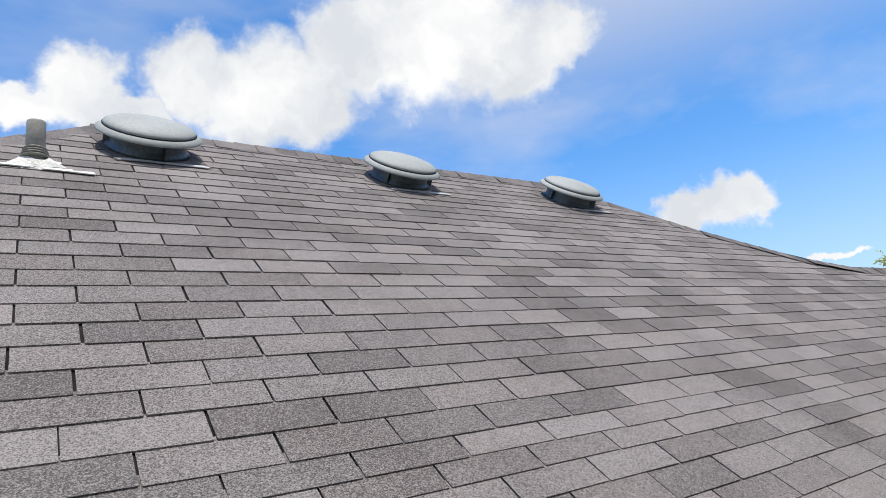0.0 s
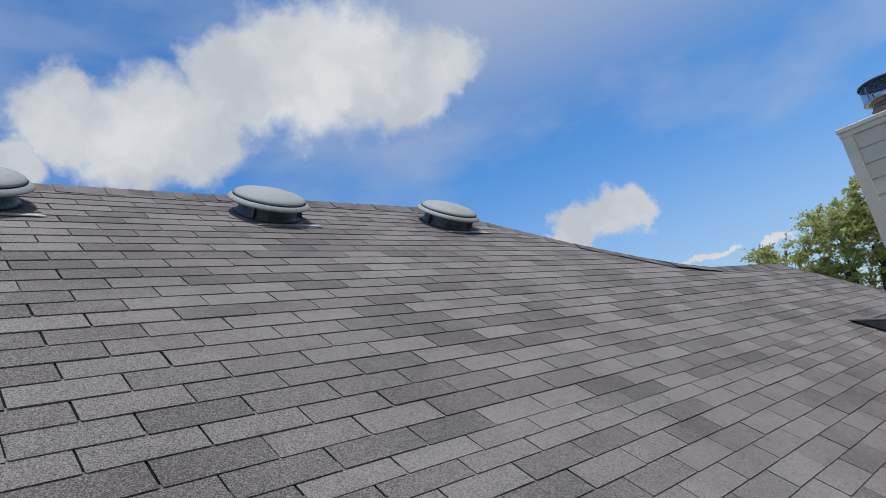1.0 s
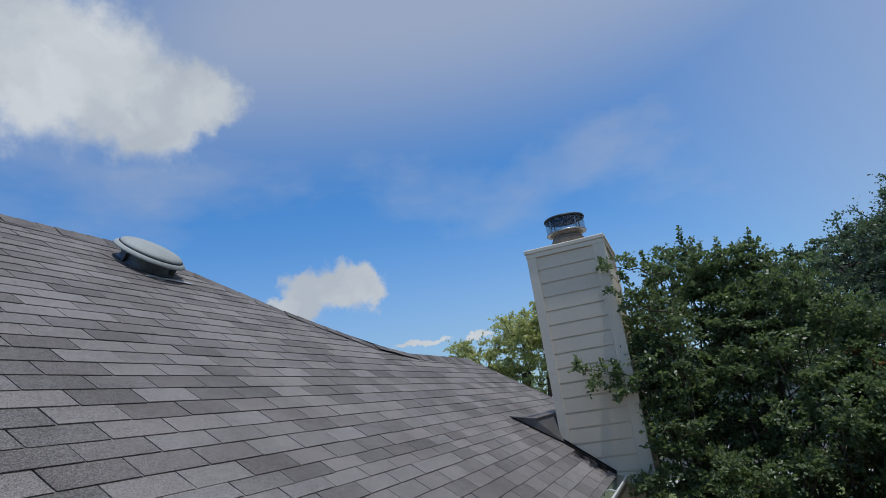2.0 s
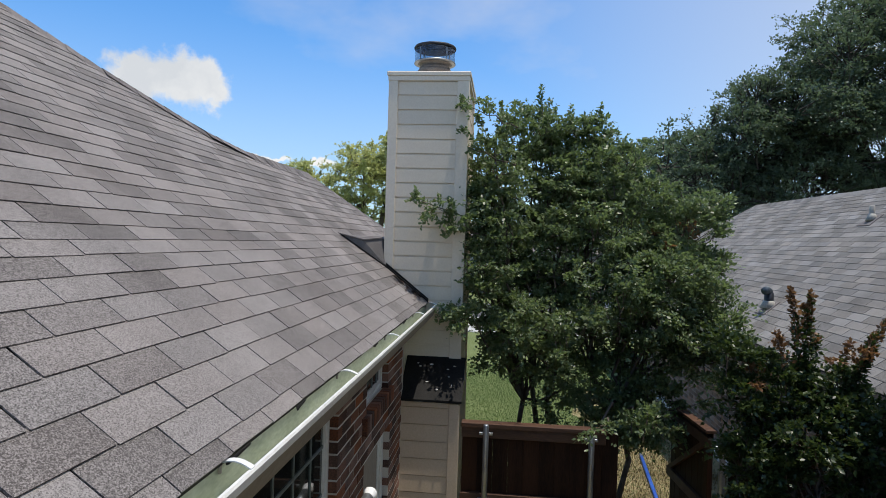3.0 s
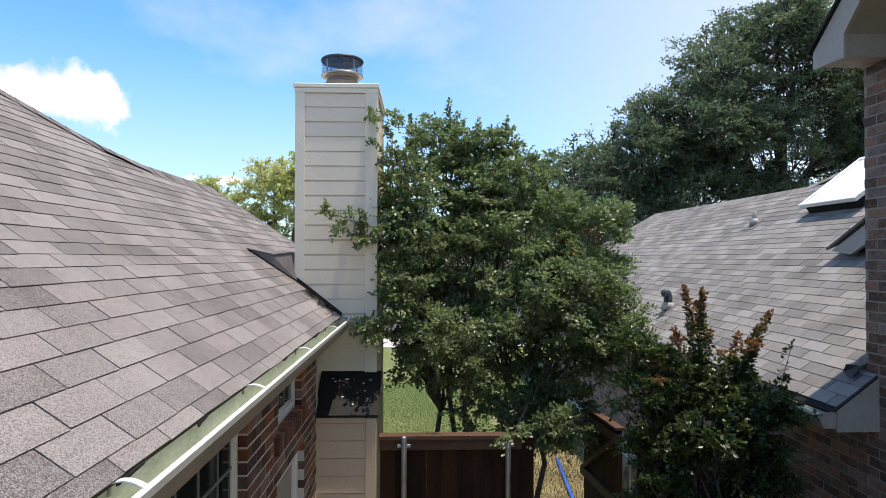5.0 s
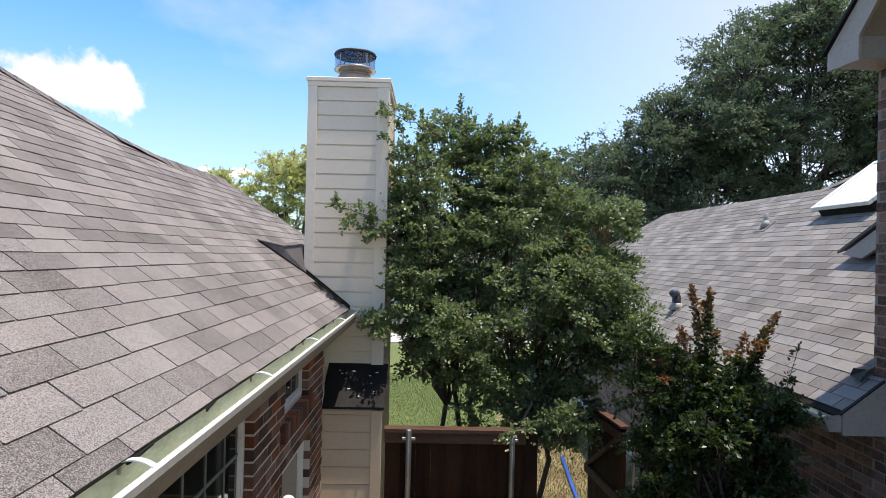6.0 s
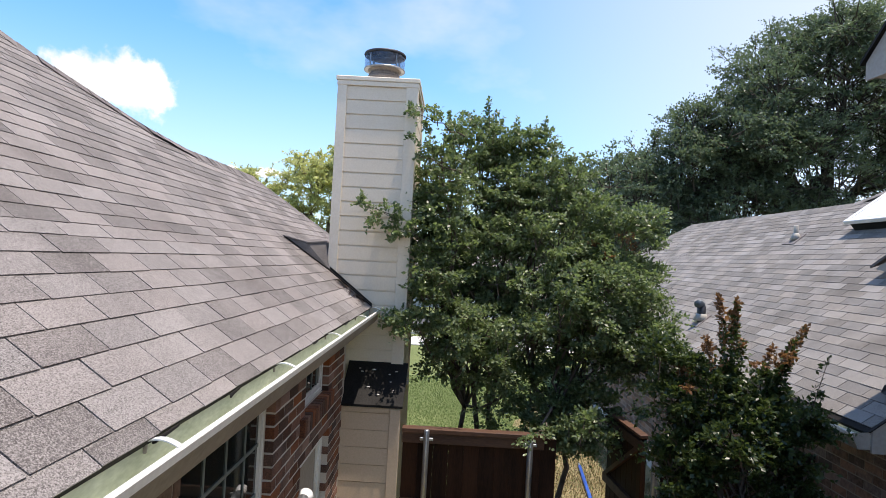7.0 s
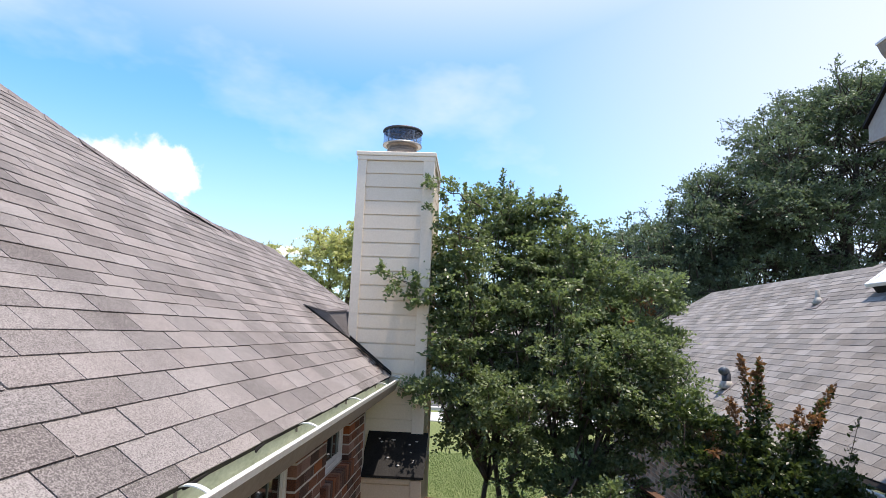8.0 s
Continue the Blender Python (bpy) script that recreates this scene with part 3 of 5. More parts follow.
for i in range(4):
    part("collar_ring", lathe([(0.040 + 0.004 * (3 - i), 0.030 + 0.013 * i), (0.048 + 0.004 * (3 - i), 0.035 + 0.013 * i), (0.040 + 0.004 * (3 - i), 0.041 + 0.013 * i)], mp, 24), LEAD, pipe, smooth=True)
bm = bmesh.new()
rng = random.Random(8)
top, bot = [], []
for i in range(26):
    a = 2 * math.pi * i / 26
    r = 1 + rng.uniform(-0.28, 0.45)
    bot.append(bm.verts.new(up(-1.89 + 0.105 * r * math.cos(a), 3.125 + 0.062 * r * math.sin(a), 0.006)))
    top.append(bm.verts.new(up(-1.89 + 0.05 * math.cos(a), 3.14 + 0.048 * math.sin(a), 0.028 + rng.uniform(-0.012, 0.012))))
for i in range(26):
    j = (i + 1) % 26
    bm.faces.new((bot[i], bot[j], top[j], top[i]))
bm.faces.new(top)
part("cement", bm, CEMENT, pipe, "white lumpy roof cement", True)
for fx, fw, fu in ((-2.10, 0.16, 3.045), (-1.97, 0.12, 3.058), (-1.80, 0.13, 3.040), (-1.70, 0.09, 3.030)):
    part("cement_smear", solid([up(fx - fw / 2, fu, 0.010), up(fx + fw / 2, fu - 0.008, 0.010), up(fx + fw * 0.4, fu + 0.028, 0.010), up(fx - fw * 0.45, fu + 0.022, 0.010)], up(0, 0, 0.005)), CEMENT, pipe)

# ---- chimney ----
cx0, cx1, cy0, cy1 = CHIMNEY
chim = empty("chimney", (cx0, 0, GROUND), "tall beige lap-sided chimney rising beside the gutter", "chimney")
TOP = 2.145
part("core", block(cx0 + 0.02, cy0 + 0.02, GROUND, cx1 - 0.02, cy1 - 0.02, TOP), SIDING, chim)
LAP = 0.1415
z, i = TOP - 0.035, 0
while z > -1.0:
    bm = bmesh.new()
    prof = [(0.026, z), (0.0235, z - 0.0110), (0.0086, z - 0.0130), (0.0076, z - LAP), (0.026, z - LAP)]
    a = [bm.verts.new((cx0 + px, cy0 + 0.04, pz)) for px, pz in prof]
    b = [bm.verts.new((cx0 + px, cy1 - 0.04, pz)) for px, pz in prof]
    bm.faces.new(a), bm.faces.new(b[::-1])
    for q in range(5):
        bm.faces.new((a[q], b[q], b[(q + 1) % 5], a[(q + 1) % 5]))
    part("siding_board", bm, SIDING, chim)
    bm = bmesh.new()
    a = [bm.verts.new((cx0 + 0.04, cy0 + px, pz)) for px, pz in prof]
    b = [bm.verts.new((cx1 - 0.04, cy0 + px, pz)) for px, pz in prof]
    bm.faces.new(a[::-1]), bm.faces.new(b)
    for q in range(5):
        bm.faces.new((a[q], a[(q + 1) % 5], b[(q + 1) % 5], b[q]))
    part("siding_board", bm, SIDING, chim)
    z -= LAP
for y0, y1 in ((cy0 - 0.008, cy0 + 0.108), (cy1 - 0.085, cy1 + 0.006)):
    part("corner_board", block(cx0 - 0.006, y0, -1.0, cx0 + 0.02, y1, TOP, 0.002), TRIM, chim)
part("corner_board", block(cx0 + 0.0205, cy0 - 0.008, -1.0, cx0 + 0.10, cy0 + 0.02, TOP, 0.003), TRIM, chim)
part("corner_board", block(cx1 - 0.09, cy0 - 0.008, GROUND, cx1 + 0.01, cy0 + 0.02, TOP, 0.003), TRIM, chim)
part("crown_trim", block(cx0 - 0.010, cy0 - 0.014, TOP - 0.045, cx1 + 0.018, cy1 + 0.012, TOP + 0.001, 0.004), TRIM, chim)
part("crown", block(cx0 - 0.018, cy0 - 0.022, TOP + 0.002, cx1 + 0.034, cy1 + 0.024, TOP + 0.045, 0.006), TRIM, chim, "beige capped top")
# cowl
cc = Matrix.Translation((cx0 + 0.44, 0.012, TOP + 0.175)) @ Matrix.Diagonal((1.06, 1.06, 1.0, 1.0))
cowl = part("cowl", lathe([(0.15, 0.0), (0.15, 0.02), (0.135, 0.03), (0.135, 0.055), (0.178, 0.062), (0.190, 0.068), (0.180, 0.075), (0.13, 0.08)], cc, 40), FLUE, chim, "round metal chimney cowl", True)
part("flue", lathe([(0.15, -0.152), (0.15, -0.03), (0.165, -0.01), (0.15, 0.001)], cc, 40), FLUE, cowl, smooth=True)
part("band", lathe([(0.196, 0.070), (0.196, 0.225), (0.194, 0.225), (0.194, 0.070)], cc, 48), MESH_CLEAR, cowl, "clear shiny band")
part("lower_rim", lathe([(0.192, 0.060), (0.201, 0.062), (0.201, 0.074), (0.192, 0.074)], cc, 48), STEEL, cowl, smooth=True)
part("lid", lathe([(0.203, 0.212), (0.206, 0.222), (0.200, 0.236), (0.15, 0.246), (0.06, 0.252), (0.004, 0.253)], cc, 48), DARK_METAL, cowl, "dark round lid", True)
# Black disc painted in for the shade on the lid's underside.
part("lid_underside", lathe([(0.200, 0.2085), (0.12, 0.2095), (0.004, 0.2105)], cc, 40), BLACK, cowl, smooth=True)
for i in range(4):
    a = math.pi / 4 + i * math.pi / 2
    part("stay", block(cc.translation.x + 0.19 * math.cos(a) - 0.006, cc.translation.y + 0.19 * math.sin(a) - 0.006, TOP + 0.26, cc.translation.x + 0.19 * math.cos(a) + 0.006, cc.translation.y + 0.19 * math.sin(a) + 0.006, TOP + 0.42), STEEL, cowl)
# step flashing where the roof meets the chimney, and the saddle behind it
part("step_flashing", solid([up(cx0 - 0.055, -0.05, 0.012), up(cx0 + 0.005, -0.05, 0.012), up(cx0 + 0.005, 0.52, 0.012), up(cx0 - 0.035, 0.52, 0.012)], up(0, 0, 0.006)), DARK_FLASH, chim)
part("apron_flashing", solid([(cx0 - 0.018, cy1 - 0.02, 0.29), (cx0 - 0.018, -0.05, -0.045), (cx0 - 0.018, -0.05, 0.0), (cx0 - 0.018, cy1 - 0.02, 0.335)], (0.005, 0, 0)), DARK_FLASH, chim)
bm = bmesh.new()
tip, corner, apex = up(4.17, 0.97, 0.007), up(cx0 - 0.005, 0.47, 0.007), Vector((cx0 + 0.01, cy1 + 0.035, 0.565))
bend = tip.lerp(apex, 0.55) + Vector((-0.03, -0.01, -0.035))
back, far = up(cx1 + 0.25, 0.97, 0.007), apex + Vector((0.95, 0, 0))
vs = [bm.verts.new(p) for p in (tip, corner, apex, bend, far, back, up(cx1 + 0.02, 0.47, 0.007))]
bm.faces.new((vs[0], vs[1], vs[3]))
bm.faces.new((vs[3], vs[1], vs[2]))
bm.faces.new((vs[0], vs[3], vs[2], vs[4], vs[5]))
bm.faces.new((vs[4], vs[6], vs[5]))
bm.faces.new((vs[1], vs[6], vs[4], vs[2]))
saddle = part("saddle", bm, SHINGLE, chim, "grey shingled saddle behind the chimney")
for p, q in ((tip, bend), (bend, apex)):
    part("saddle_cap", solid([p + Vector((0, -0.012, 0.002)), q + Vector((0, -0.012, 0.002)), q + Vector((0.015, 0.07, 0.016)), p + Vector((0.015, 0.07, 0.016))], (0, 0, 0.010)), CAP, saddle)
part("saddle_cut", solid([tip + Vector((-0.02, -0.016, 0.0)), corner + Vector((-0.035, 0, 0.0)), corner + Vector((0.0, 0.01, 0.012)), tip + Vector((0.0, 0.0, 0.006))], up(0, 0, 0.006)), DARK_FLASH, saddle, "dark cut edge")
# wide lower firebox with a sloped shingled shoulder
# Firebox boards have the shade of house and tree in their colour.
bx0, FY = 4.02, -0.400
box = part("firebox", block(bx0 + 0.012, FY + 0.008, GROUND, cx0 + 0.9, 0.135, -0.895), SIDING_SHADED, chim, "beige sided firebox under a dark shoulder")
z = -0.94
while z > GROUND + 0.02:
    bm = bmesh.new()
    prof = [(0.0185, z), (0.0180, z - 0.008), (0.005, z - 0.0085), (0.001, z - 0.155), (0.0185, z - 0.155)]
    a = [bm.verts.new((bx0 + px, FY + 0.085, pz)) for px, pz in prof]
    b = [bm.verts.new((bx0 + px, 0.13, pz)) for px, pz in prof]
    bm.faces.new(a), bm.faces.new(b[::-1])
    for q in range(5):
        bm.faces.new((a[q], b[q], b[(q + 1) % 5], a[(q + 1) % 5]))
    part("siding_board", bm, SIDING_SHADED, box)
    z -= 0.155
part("corner_board", block(bx0 - 0.012, FY - 0.012, GROUND, bx0 + 0.022, FY + 0.085, -0.90, 0.003), SIDING_SHADED, box)
part("head_board", block(bx0 - 0.010, FY + 0.0855, -0.94, bx0 + 0.022, 0.13, -0.895, 0.003), SIDING_SHADED, box)
sh = bmesh.new()
solid([(bx0 - 0.03, FY - 0.03, -0.868), (bx0 - 0.03, 0.14, -0.868), (cx0 + 0.01, 0.14, -0.56), (cx0 + 0.01, FY - 0.03, -0.56)], (0, 0, -0.02), sh)
part("shoulder", sh, DARK_FLASH, box, "sloped black shingled shoulder")
rng = random.Random(4)
for i in range(10):
    t, y = rng.uniform(0.2, 0.85), rng.uniform(FY + 0.03, 0.08)
    bm = bmesh.new()
    bmesh.ops.create_icosphere(bm, subdivisions=1, radius=rng.uniform(0.006, 0.017), matrix=Matrix.Translation((bx0 - 0.03 + t * (cx0 - bx0 + 0.04), y, -0.878 + t * 0.325)) @ Matrix.Diagonal((0.8, 1.6 * rng.uniform(0.5, 1), 0.5, 1)))
    part("debris", bm, DEBRIS, box)

# ---- leaf litter by the chimney, also standing in for leaf shadows ----
rng = np.random.default_rng(40)
n = 90
lx, lu = 4.43 - np.abs(rng.normal(0, 0.20, n)), 0.02 + np.abs(rng.normal(0.10, 0.10, n))
lp = np.array([up(a, b, 0.009) for a, b in zip(lx, lu)])
ang = rng.uniform(0, 6.283, n)
tx, tu = np.array(up(1, 0)), np.array(up(0, 1))
la, lb = np.cos(ang)[:, None] * tx + np.sin(ang)[:, None] * tu, -np.sin(ang)[:, None] * tx + np.cos(ang)[:, None] * tu
sz = rng.uniform(0.012, 0.028, n)[:, None]
nrm = np.array(up(0, 0, 1))
lv = np.stack([lp - la * sz, lp + lb * sz * 0.5 + nrm * 0.006, lp + la * sz, lp - lb * sz * 0.5 + nrm * 0.003], 1).reshape(-1, 3)
# Dark leaf colour doubles as the tree's leaf shadows on the roof.
LITTER = material("fallen leaves and leaf shade", (0.022, 0.014, 0.011), (0.10, 0.062, 0.045), 0.85, big=9, fine=60, bump=0.1, vary=0.8, island=True)
tagged(part("leaf_litter", raw("leaf_litter", lv, [(4 * i, 4 * i + 1, 4 * i + 2, 4 * i + 3) for i in range(n)], LITTER)), "brown fallen leaves, also standing in for leaf shadows on the shingles beside the chimney", "leaves", kind="stuff")

# ---- gutter ----
gut = empty("gutter", (0, -0.1, -0.1), "white box gutter with a pale green inside under the shingles", "gutter")
GX0, GX1 = -5.0, 4.60


def along(profile, x0, x1):
    bm = bmesh.new()
    a = [bm.verts.new((x0, y, z)) for y, z in profile]
    b = [bm.verts.new((x1, y, z)) for y, z in profile]
    for i in range(len(profile)):
        j = (i + 1) % len(profile)
        bm.faces.new((a[i], b[i], b[j], a[j]))
    bm.faces.new(a), bm.faces.new(b[::-1])
    return bm


part("trough", along([(-0.018, -0.045), (-0.020, -0.150), (-0.088, -0.152), (-0.126, -0.080), (-0.122, -0.080), (-0.085, -0.148), (-0.024, -0.146), (-0.022, -0.045)], GX0, GX1), GUTTER_IN, gut, "pale green stained inside")
part("lip", along([(-0.119, -0.056), (-0.119, -0.066), (-0.127, -0.086), (-0.133, -0.085), (-0.136, -0.060), (-0.131, -0.053)], GX0, GX1), GUTTER_OUT, gut, "bright white rolled lip")
# Outer face takes the shade-darkened paint, the lip stays white.
part("outer_face", along([(-0.132, -0.086), (-0.127, -0.086), (-0.090, -0.165), (-0.022, -0.168), (-0.022, -0.172), (-0.094, -0.170)], GX0, GX1), GUTTER_FACE, gut, "outer face with shade in its colour")
part("end_cap", solid([(GX1, -0.018, -0.05), (GX1, -0.020, -0.165), (GX1, -0.112, -0.165), (GX1, -0.134, -0.06)], (0.004, 0, 0)), GUTTER_OUT, gut)
for x in (-1.05, 0.095, 1.26, 2.38, 3.58, 4.42):
    bm = bmesh.new()
    prev = None
    for q in range(7):
        t = q / 6
        y, zz = -0.03 - 0.098 * t, -0.052 + 0.012 * math.sin(math.pi * t) - 0.004 * t
        ring = [bm.verts.new((x + dx + 0.02 * (1 - t), y, zz + dz)) for dx, dz in ((-0.012, 0), (0.012, 0), (0.012, 0.004), (-0.012, 0.004))]
        if prev:
            for c in range(4):
                bm.faces.new((prev[c], prev[(c + 1) % 4], ring[(c + 1) % 4], ring[c]))
        prev = ring
    hanger = part("hanger", bm, STRAP, gut, "white gutter hanger strap")
    part("hanger_clip", block(x + 0.014, -0.031, -0.084, x + 0.024, -0.0225, -0.060, 0.002), GUTTER_FACE, hanger, "rusted dark clip")
for x, w, h in ((0.10, 0.16, 0.010), (0.66, 0.10, 0.016), (1.95, 0.12, 0.008), (2.95, 0.14, 0.010)):
    bm = solid([(x, -0.050, -0.046), (x + w, -0.050, -0.043), (x + w, -0.051, -0.050), (x + w * 0.4, -0.052, -0.056), (x + 0.012, -0.053, -0.046 - h), (x, -0.053, -0.044 - h)], (0, 0.002, 0))
    part("felt_scrap", bm, FELT, gut, "torn black felt hanging at the shingle edge")
tagged(part("fascia", block(-5, -0.017, -0.20, 4.43, 0.005, -0.035), GUTTER_FACE), "painted fascia board with shade in its colour", "fascia", kind="structure")
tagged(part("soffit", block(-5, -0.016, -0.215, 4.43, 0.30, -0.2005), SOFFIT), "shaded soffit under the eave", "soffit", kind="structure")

# ---- brick wall, windows of the house ----
WY = 0.12


def brick_wall(owner, y, face, x0, x1, z0, z1, holes, near, mats, seed, proud=0.003, thick=0.09, course=0.0735, cut=lambda b, z: False):
    """Courses of brick in a wall along x; face is +1 or -1, the side that shows."""
    rng = random.Random(seed)
    L, H, J = 0.203, course, 0.012
    shared = meshed("brick", block(0, 0, 0, L - J, thick, H - J, 0.003), mats[0])
    verts, faces = [], []
    for k in range(math.ceil((z1 - z0) / H)):
        z = z0 + k * H
        x = x0 - (L / 2 if k % 2 else 0)
        while x < x1:
            a, b = max(x, x0), min(x + L - J, x1)
            x += L
            if b - a < 0.03 or z + H - J > z1 or cut(b, z + H):
                continue
            spans = [(a, b)]
            for h in holes:
                if h[2] < z + H - 0.02 and z + 0.01 < h[3]:
                    spans = [q for p in spans for q in ((p[0], min(p[1], h[0] - 0.004)), (max(p[0], h[1] + 0.004), p[1])) if q[1] - q[0] > 0.025]
            for a, b in dict.fromkeys(spans):
                out = y + face * (proud + rng.uniform(-0.0012, 0.0015))
                yy = out - thick if face > 0 else out
                if near(a, z) and b - a > L - J - 0.004:
                    ob = new("brick", shared)
                    ob.parent = owner
                    ob.matrix_local = Matrix.Translation((a, yy, z + rng.uniform(-0.001, 0.001)))
                else:
                    i = len(verts)
                    verts += [(p, q, r) for p in (a, b) for q in (yy, yy + thick) for r in (z, z + H - J)]
                    faces += [(i, i + 1, i + 3, i + 2), (i + 4, i + 6, i + 7, i + 5), (i, i + 4, i + 5, i + 1), (i + 2, i + 3, i + 7, i + 6), (i, i + 2, i + 6, i + 4), (i + 1, i + 5, i + 7, i + 3)]
    if verts:
        part("brick_rest", raw("brick_rest", verts, faces, mats[1]), None, owner)["kind"] = "stuff"


WIN1 = (0.69, 1.86, -2.0, -0.22)
DOOR = (2.54, 3.46, -2.62, -0.93)
WIN2 = (2.58, 3.33, -0.615, -0.22)
wall = empty("wall_house", (0, 0, 0), "shaded red-brown brick house wall", "wall", kind="structure")


def wall_body(owner, y0, y1, x0, x1, z0, z1, holes, mat):
    xs = sorted({x0, x1, *[v for h in holes for v in h[:2]]})
    zs = sorted({z0, z1, *[v for h in holes for v in h[2:]]})
    for a, b in zip(xs, xs[1:]):
        for c, d in zip(zs, zs[1:]):
            if any(h[0] <= a and b <= h[1] and h[2] <= c and d <= h[3] for h in holes):
                continue
            part("mortar_panel", block(a, y0, c, b, y1, d), mat, owner)


HOLES = [WIN1, DOOR, WIN2]
wall_body(wall, WY, WY + 0.2, -5.0, 4.10, GROUND, -0.2155, [(h[0] - 0.008, h[1] + 0.008, h[2] - 0.008, h[3] + 0.004) for h in HOLES], MORTAR)


def window(name, x0, x1, z0, z1, bars_x, bars_z, label):
    """A window set back behind the brick: outer casing, sash, thin bars behind the glass."""
    w = tagged(empty(name, (x0, WY, z0)), label, "window", kind="structure")
    f, y = 0.034, WY + 0.045
    for k, (g, dy) in enumerate(((0.0, 0.0), (0.036, 0.008))):
        c = (x0 + g, z0 + g, x1 - g, z1 - g)
        for a in ((c[0], c[1], c[0] + f, c[3]), (c[2] - f, c[1], c[2], c[3]), (c[0] + f, c[1], c[2] - f, c[1] + f), (c[0] + f, c[3] - f, c[2] - f, c[3])):
            part("sash" if k else "window_frame", block(a[0], y + dy, a[1], a[2], y + 0.022 + dy, a[3], 0.004), WHITE, w)
    e = 0.070
    for x in bars_x:
        part("glazing_bar", block(x - 0.006, y + 0.013, z0 + e, x + 0.006, y + 0.0185, z1 - e), BAR, w)
    for z in bars_z:
        part("glazing_bar", block(x0 + e, y + 0.0125, z - 0.008, x1 - e, y + 0.018, z + 0.008), BAR, w)
    part("pane", block(x0 + e, y + 0.019, z0 + e, x1 - e, y + 0.023, z1 - e), GLASS, w)
    # Black sheet in place of a room, so the panes read as unlit.
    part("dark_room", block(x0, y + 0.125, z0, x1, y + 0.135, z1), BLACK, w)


window("window_1", *WIN1, [1.58 - 0.26 * i for i in range(4)], [-0.578 - 0.267 * i for i in range(5)], "white-framed window with a grid of small dark panes")
window("window_2", *WIN2, [2.84, 3.02, 3.18], [-0.36], "small white-framed window above the door")
d = tagged(empty("door_1", (DOOR[0], WY, GROUND)), "white-framed glazed side door under a brick lintel", "door", kind="structure")
for a in ((DOOR[0], DOOR[2], DOOR[0] + 0.07, DOOR[3]), (DOOR[1] - 0.09, DOOR[2], DOOR[1], DOOR[3]), (DOOR[0] + 0.07, DOOR[3] - 0.10, DOOR[1] - 0.09, DOOR[3])):
    part("door_frame", block(a[0], WY + 0.045, a[1], a[2], WY + 0.07, a[3], 0.004), WHITE, d)
part("door_leaf", block(DOOR[0] + 0.07, WY + 0.072, DOOR[2], DOOR[1] - 0.09, WY + 0.11, DOOR[3] - 0.10), TRIM_N, d)
part("door_stop", block(DOOR[1] - 0.125, WY + 0.058, DOOR[2], DOOR[1] - 0.091, WY + 0.0715, DOOR[3] - 0.10, 0.003), WHITE, d)
lint = tagged(empty("lintel", (DOOR[0], WY, DOOR[3])), "protruding row of upright bricks between the door and the small window", "lintel", kind="structure")
for i in range(13):
    x = 2.46 + i * 0.076
    part("lintel_brick", block(x, WY - 0.038, -0.735, x + 0.064, WY + 0.04, -0.618, 0.004), BRICK, lint)
part("lintel_bed", block(2.47, WY - 0.026, -0.728, 3.44, WY + 0.03, -0.624), MORTAR, lint)
# wall lamp
lamp = empty("wall_lamp", (2.02, 0.10, -1.0), "white flood bulb in a grey holder on a dark wall bracket", "lamp")
part("bracket", tube([(1.98, WY - 0.005, -0.99), (1.98, WY - 0.05, -0.99), (1.99, WY - 0.11, -0.985)], [0.045, 0.040, 0.022], 14), DARK_METAL, lamp, smooth=True)
part("holder", tube([(1.97, WY - 0.115, -0.985), (2.03, WY - 0.12, -0.987), (2.12, WY - 0.125, -0.990)], [0.024, 0.034, 0.036], 16), STEEL, lamp, "grey metal holder", True)
part("bulb", lathe([(0.024, 0.0), (0.028, 0.025), (0.043, 0.055), (0.046, 0.068), (0.034, 0.082), (0.005, 0.088)], Matrix.Translation((2.12, WY - 0.125, -0.990)) @ Matrix.Rotation(math.pi / 2, 4, "Y"), 24), GLOBE, lamp, "opal white bulb", True)

# ---- side-yard fence and gate ----
FX, FT = 4.10, -1.09
# Picket colour holds the fence's shade; cap and upper rails hold the sun.
fence = empty("fence", (FX, -0.42, GROUND), "cedar fence with steel posts, shade put into its dark stain", "fence")
part("cap_rail", block(FX - 0.05, -1.72, FT - 0.02, FX + 0.06, -0.43, FT + 0.02, 0.004), CEDAR_LIT, fence)
part("top_rail", block(FX - 0.03, -1.715, FT - 0.115, FX + 0.008, -0.435, FT - 0.022, 0.004), CEDAR_LIT, fence, "top board with sunlight in its colour")
part("rail", block(FX - 0.03, -1.715, -1.80, FX + 0.008, -0.435, -1.71, 0.004), CEDAR_LIT, fence)
part("rail", block(FX - 0.03, -1.715, -2.55, FX + 0.008, -0.435, -2.46, 0.004), CEDAR_SHADE, fence)
y = -0.44
while y > -1.70:
    part("picket", block(FX + 0.009, y - 0.1385, GROUND + 0.03, FX + 0.027, y, FT - 0.022, 0.002), CEDAR_SHADE, fence)
    y -= 0.139


def post(owner, x, y, top):
    part("post", lathe([(0.026, GROUND - 0.1), (0.026, top), (0.022, top + 0.012), (0.004, top + 0.018)], Matrix.Translation((x, y, 0)), 18), STEEL, owner, "galvanised steel post", True)
    for z in (FT - 0.07, -1.755, -2.50):
        part("clamp", block(x + 0.012, y - 0.060, z - 0.013, x + 0.034, y + 0.060, z + 0.013, 0.003), STEEL, owner)


post(fence, FX - 0.065, -0.655, FT + 0.005)
post(fence, FX - 0.065, -1.585, FT - 0.04)
gate = empty("gate", (4.1, -2.7, GROUND), "open cedar gate in the side yard, shade put into its dark stain", "gate")
GATE_M = Matrix.Translation((4.16, -2.63, 0)) @ Matrix.Rotation(radians(5), 4, "Z")


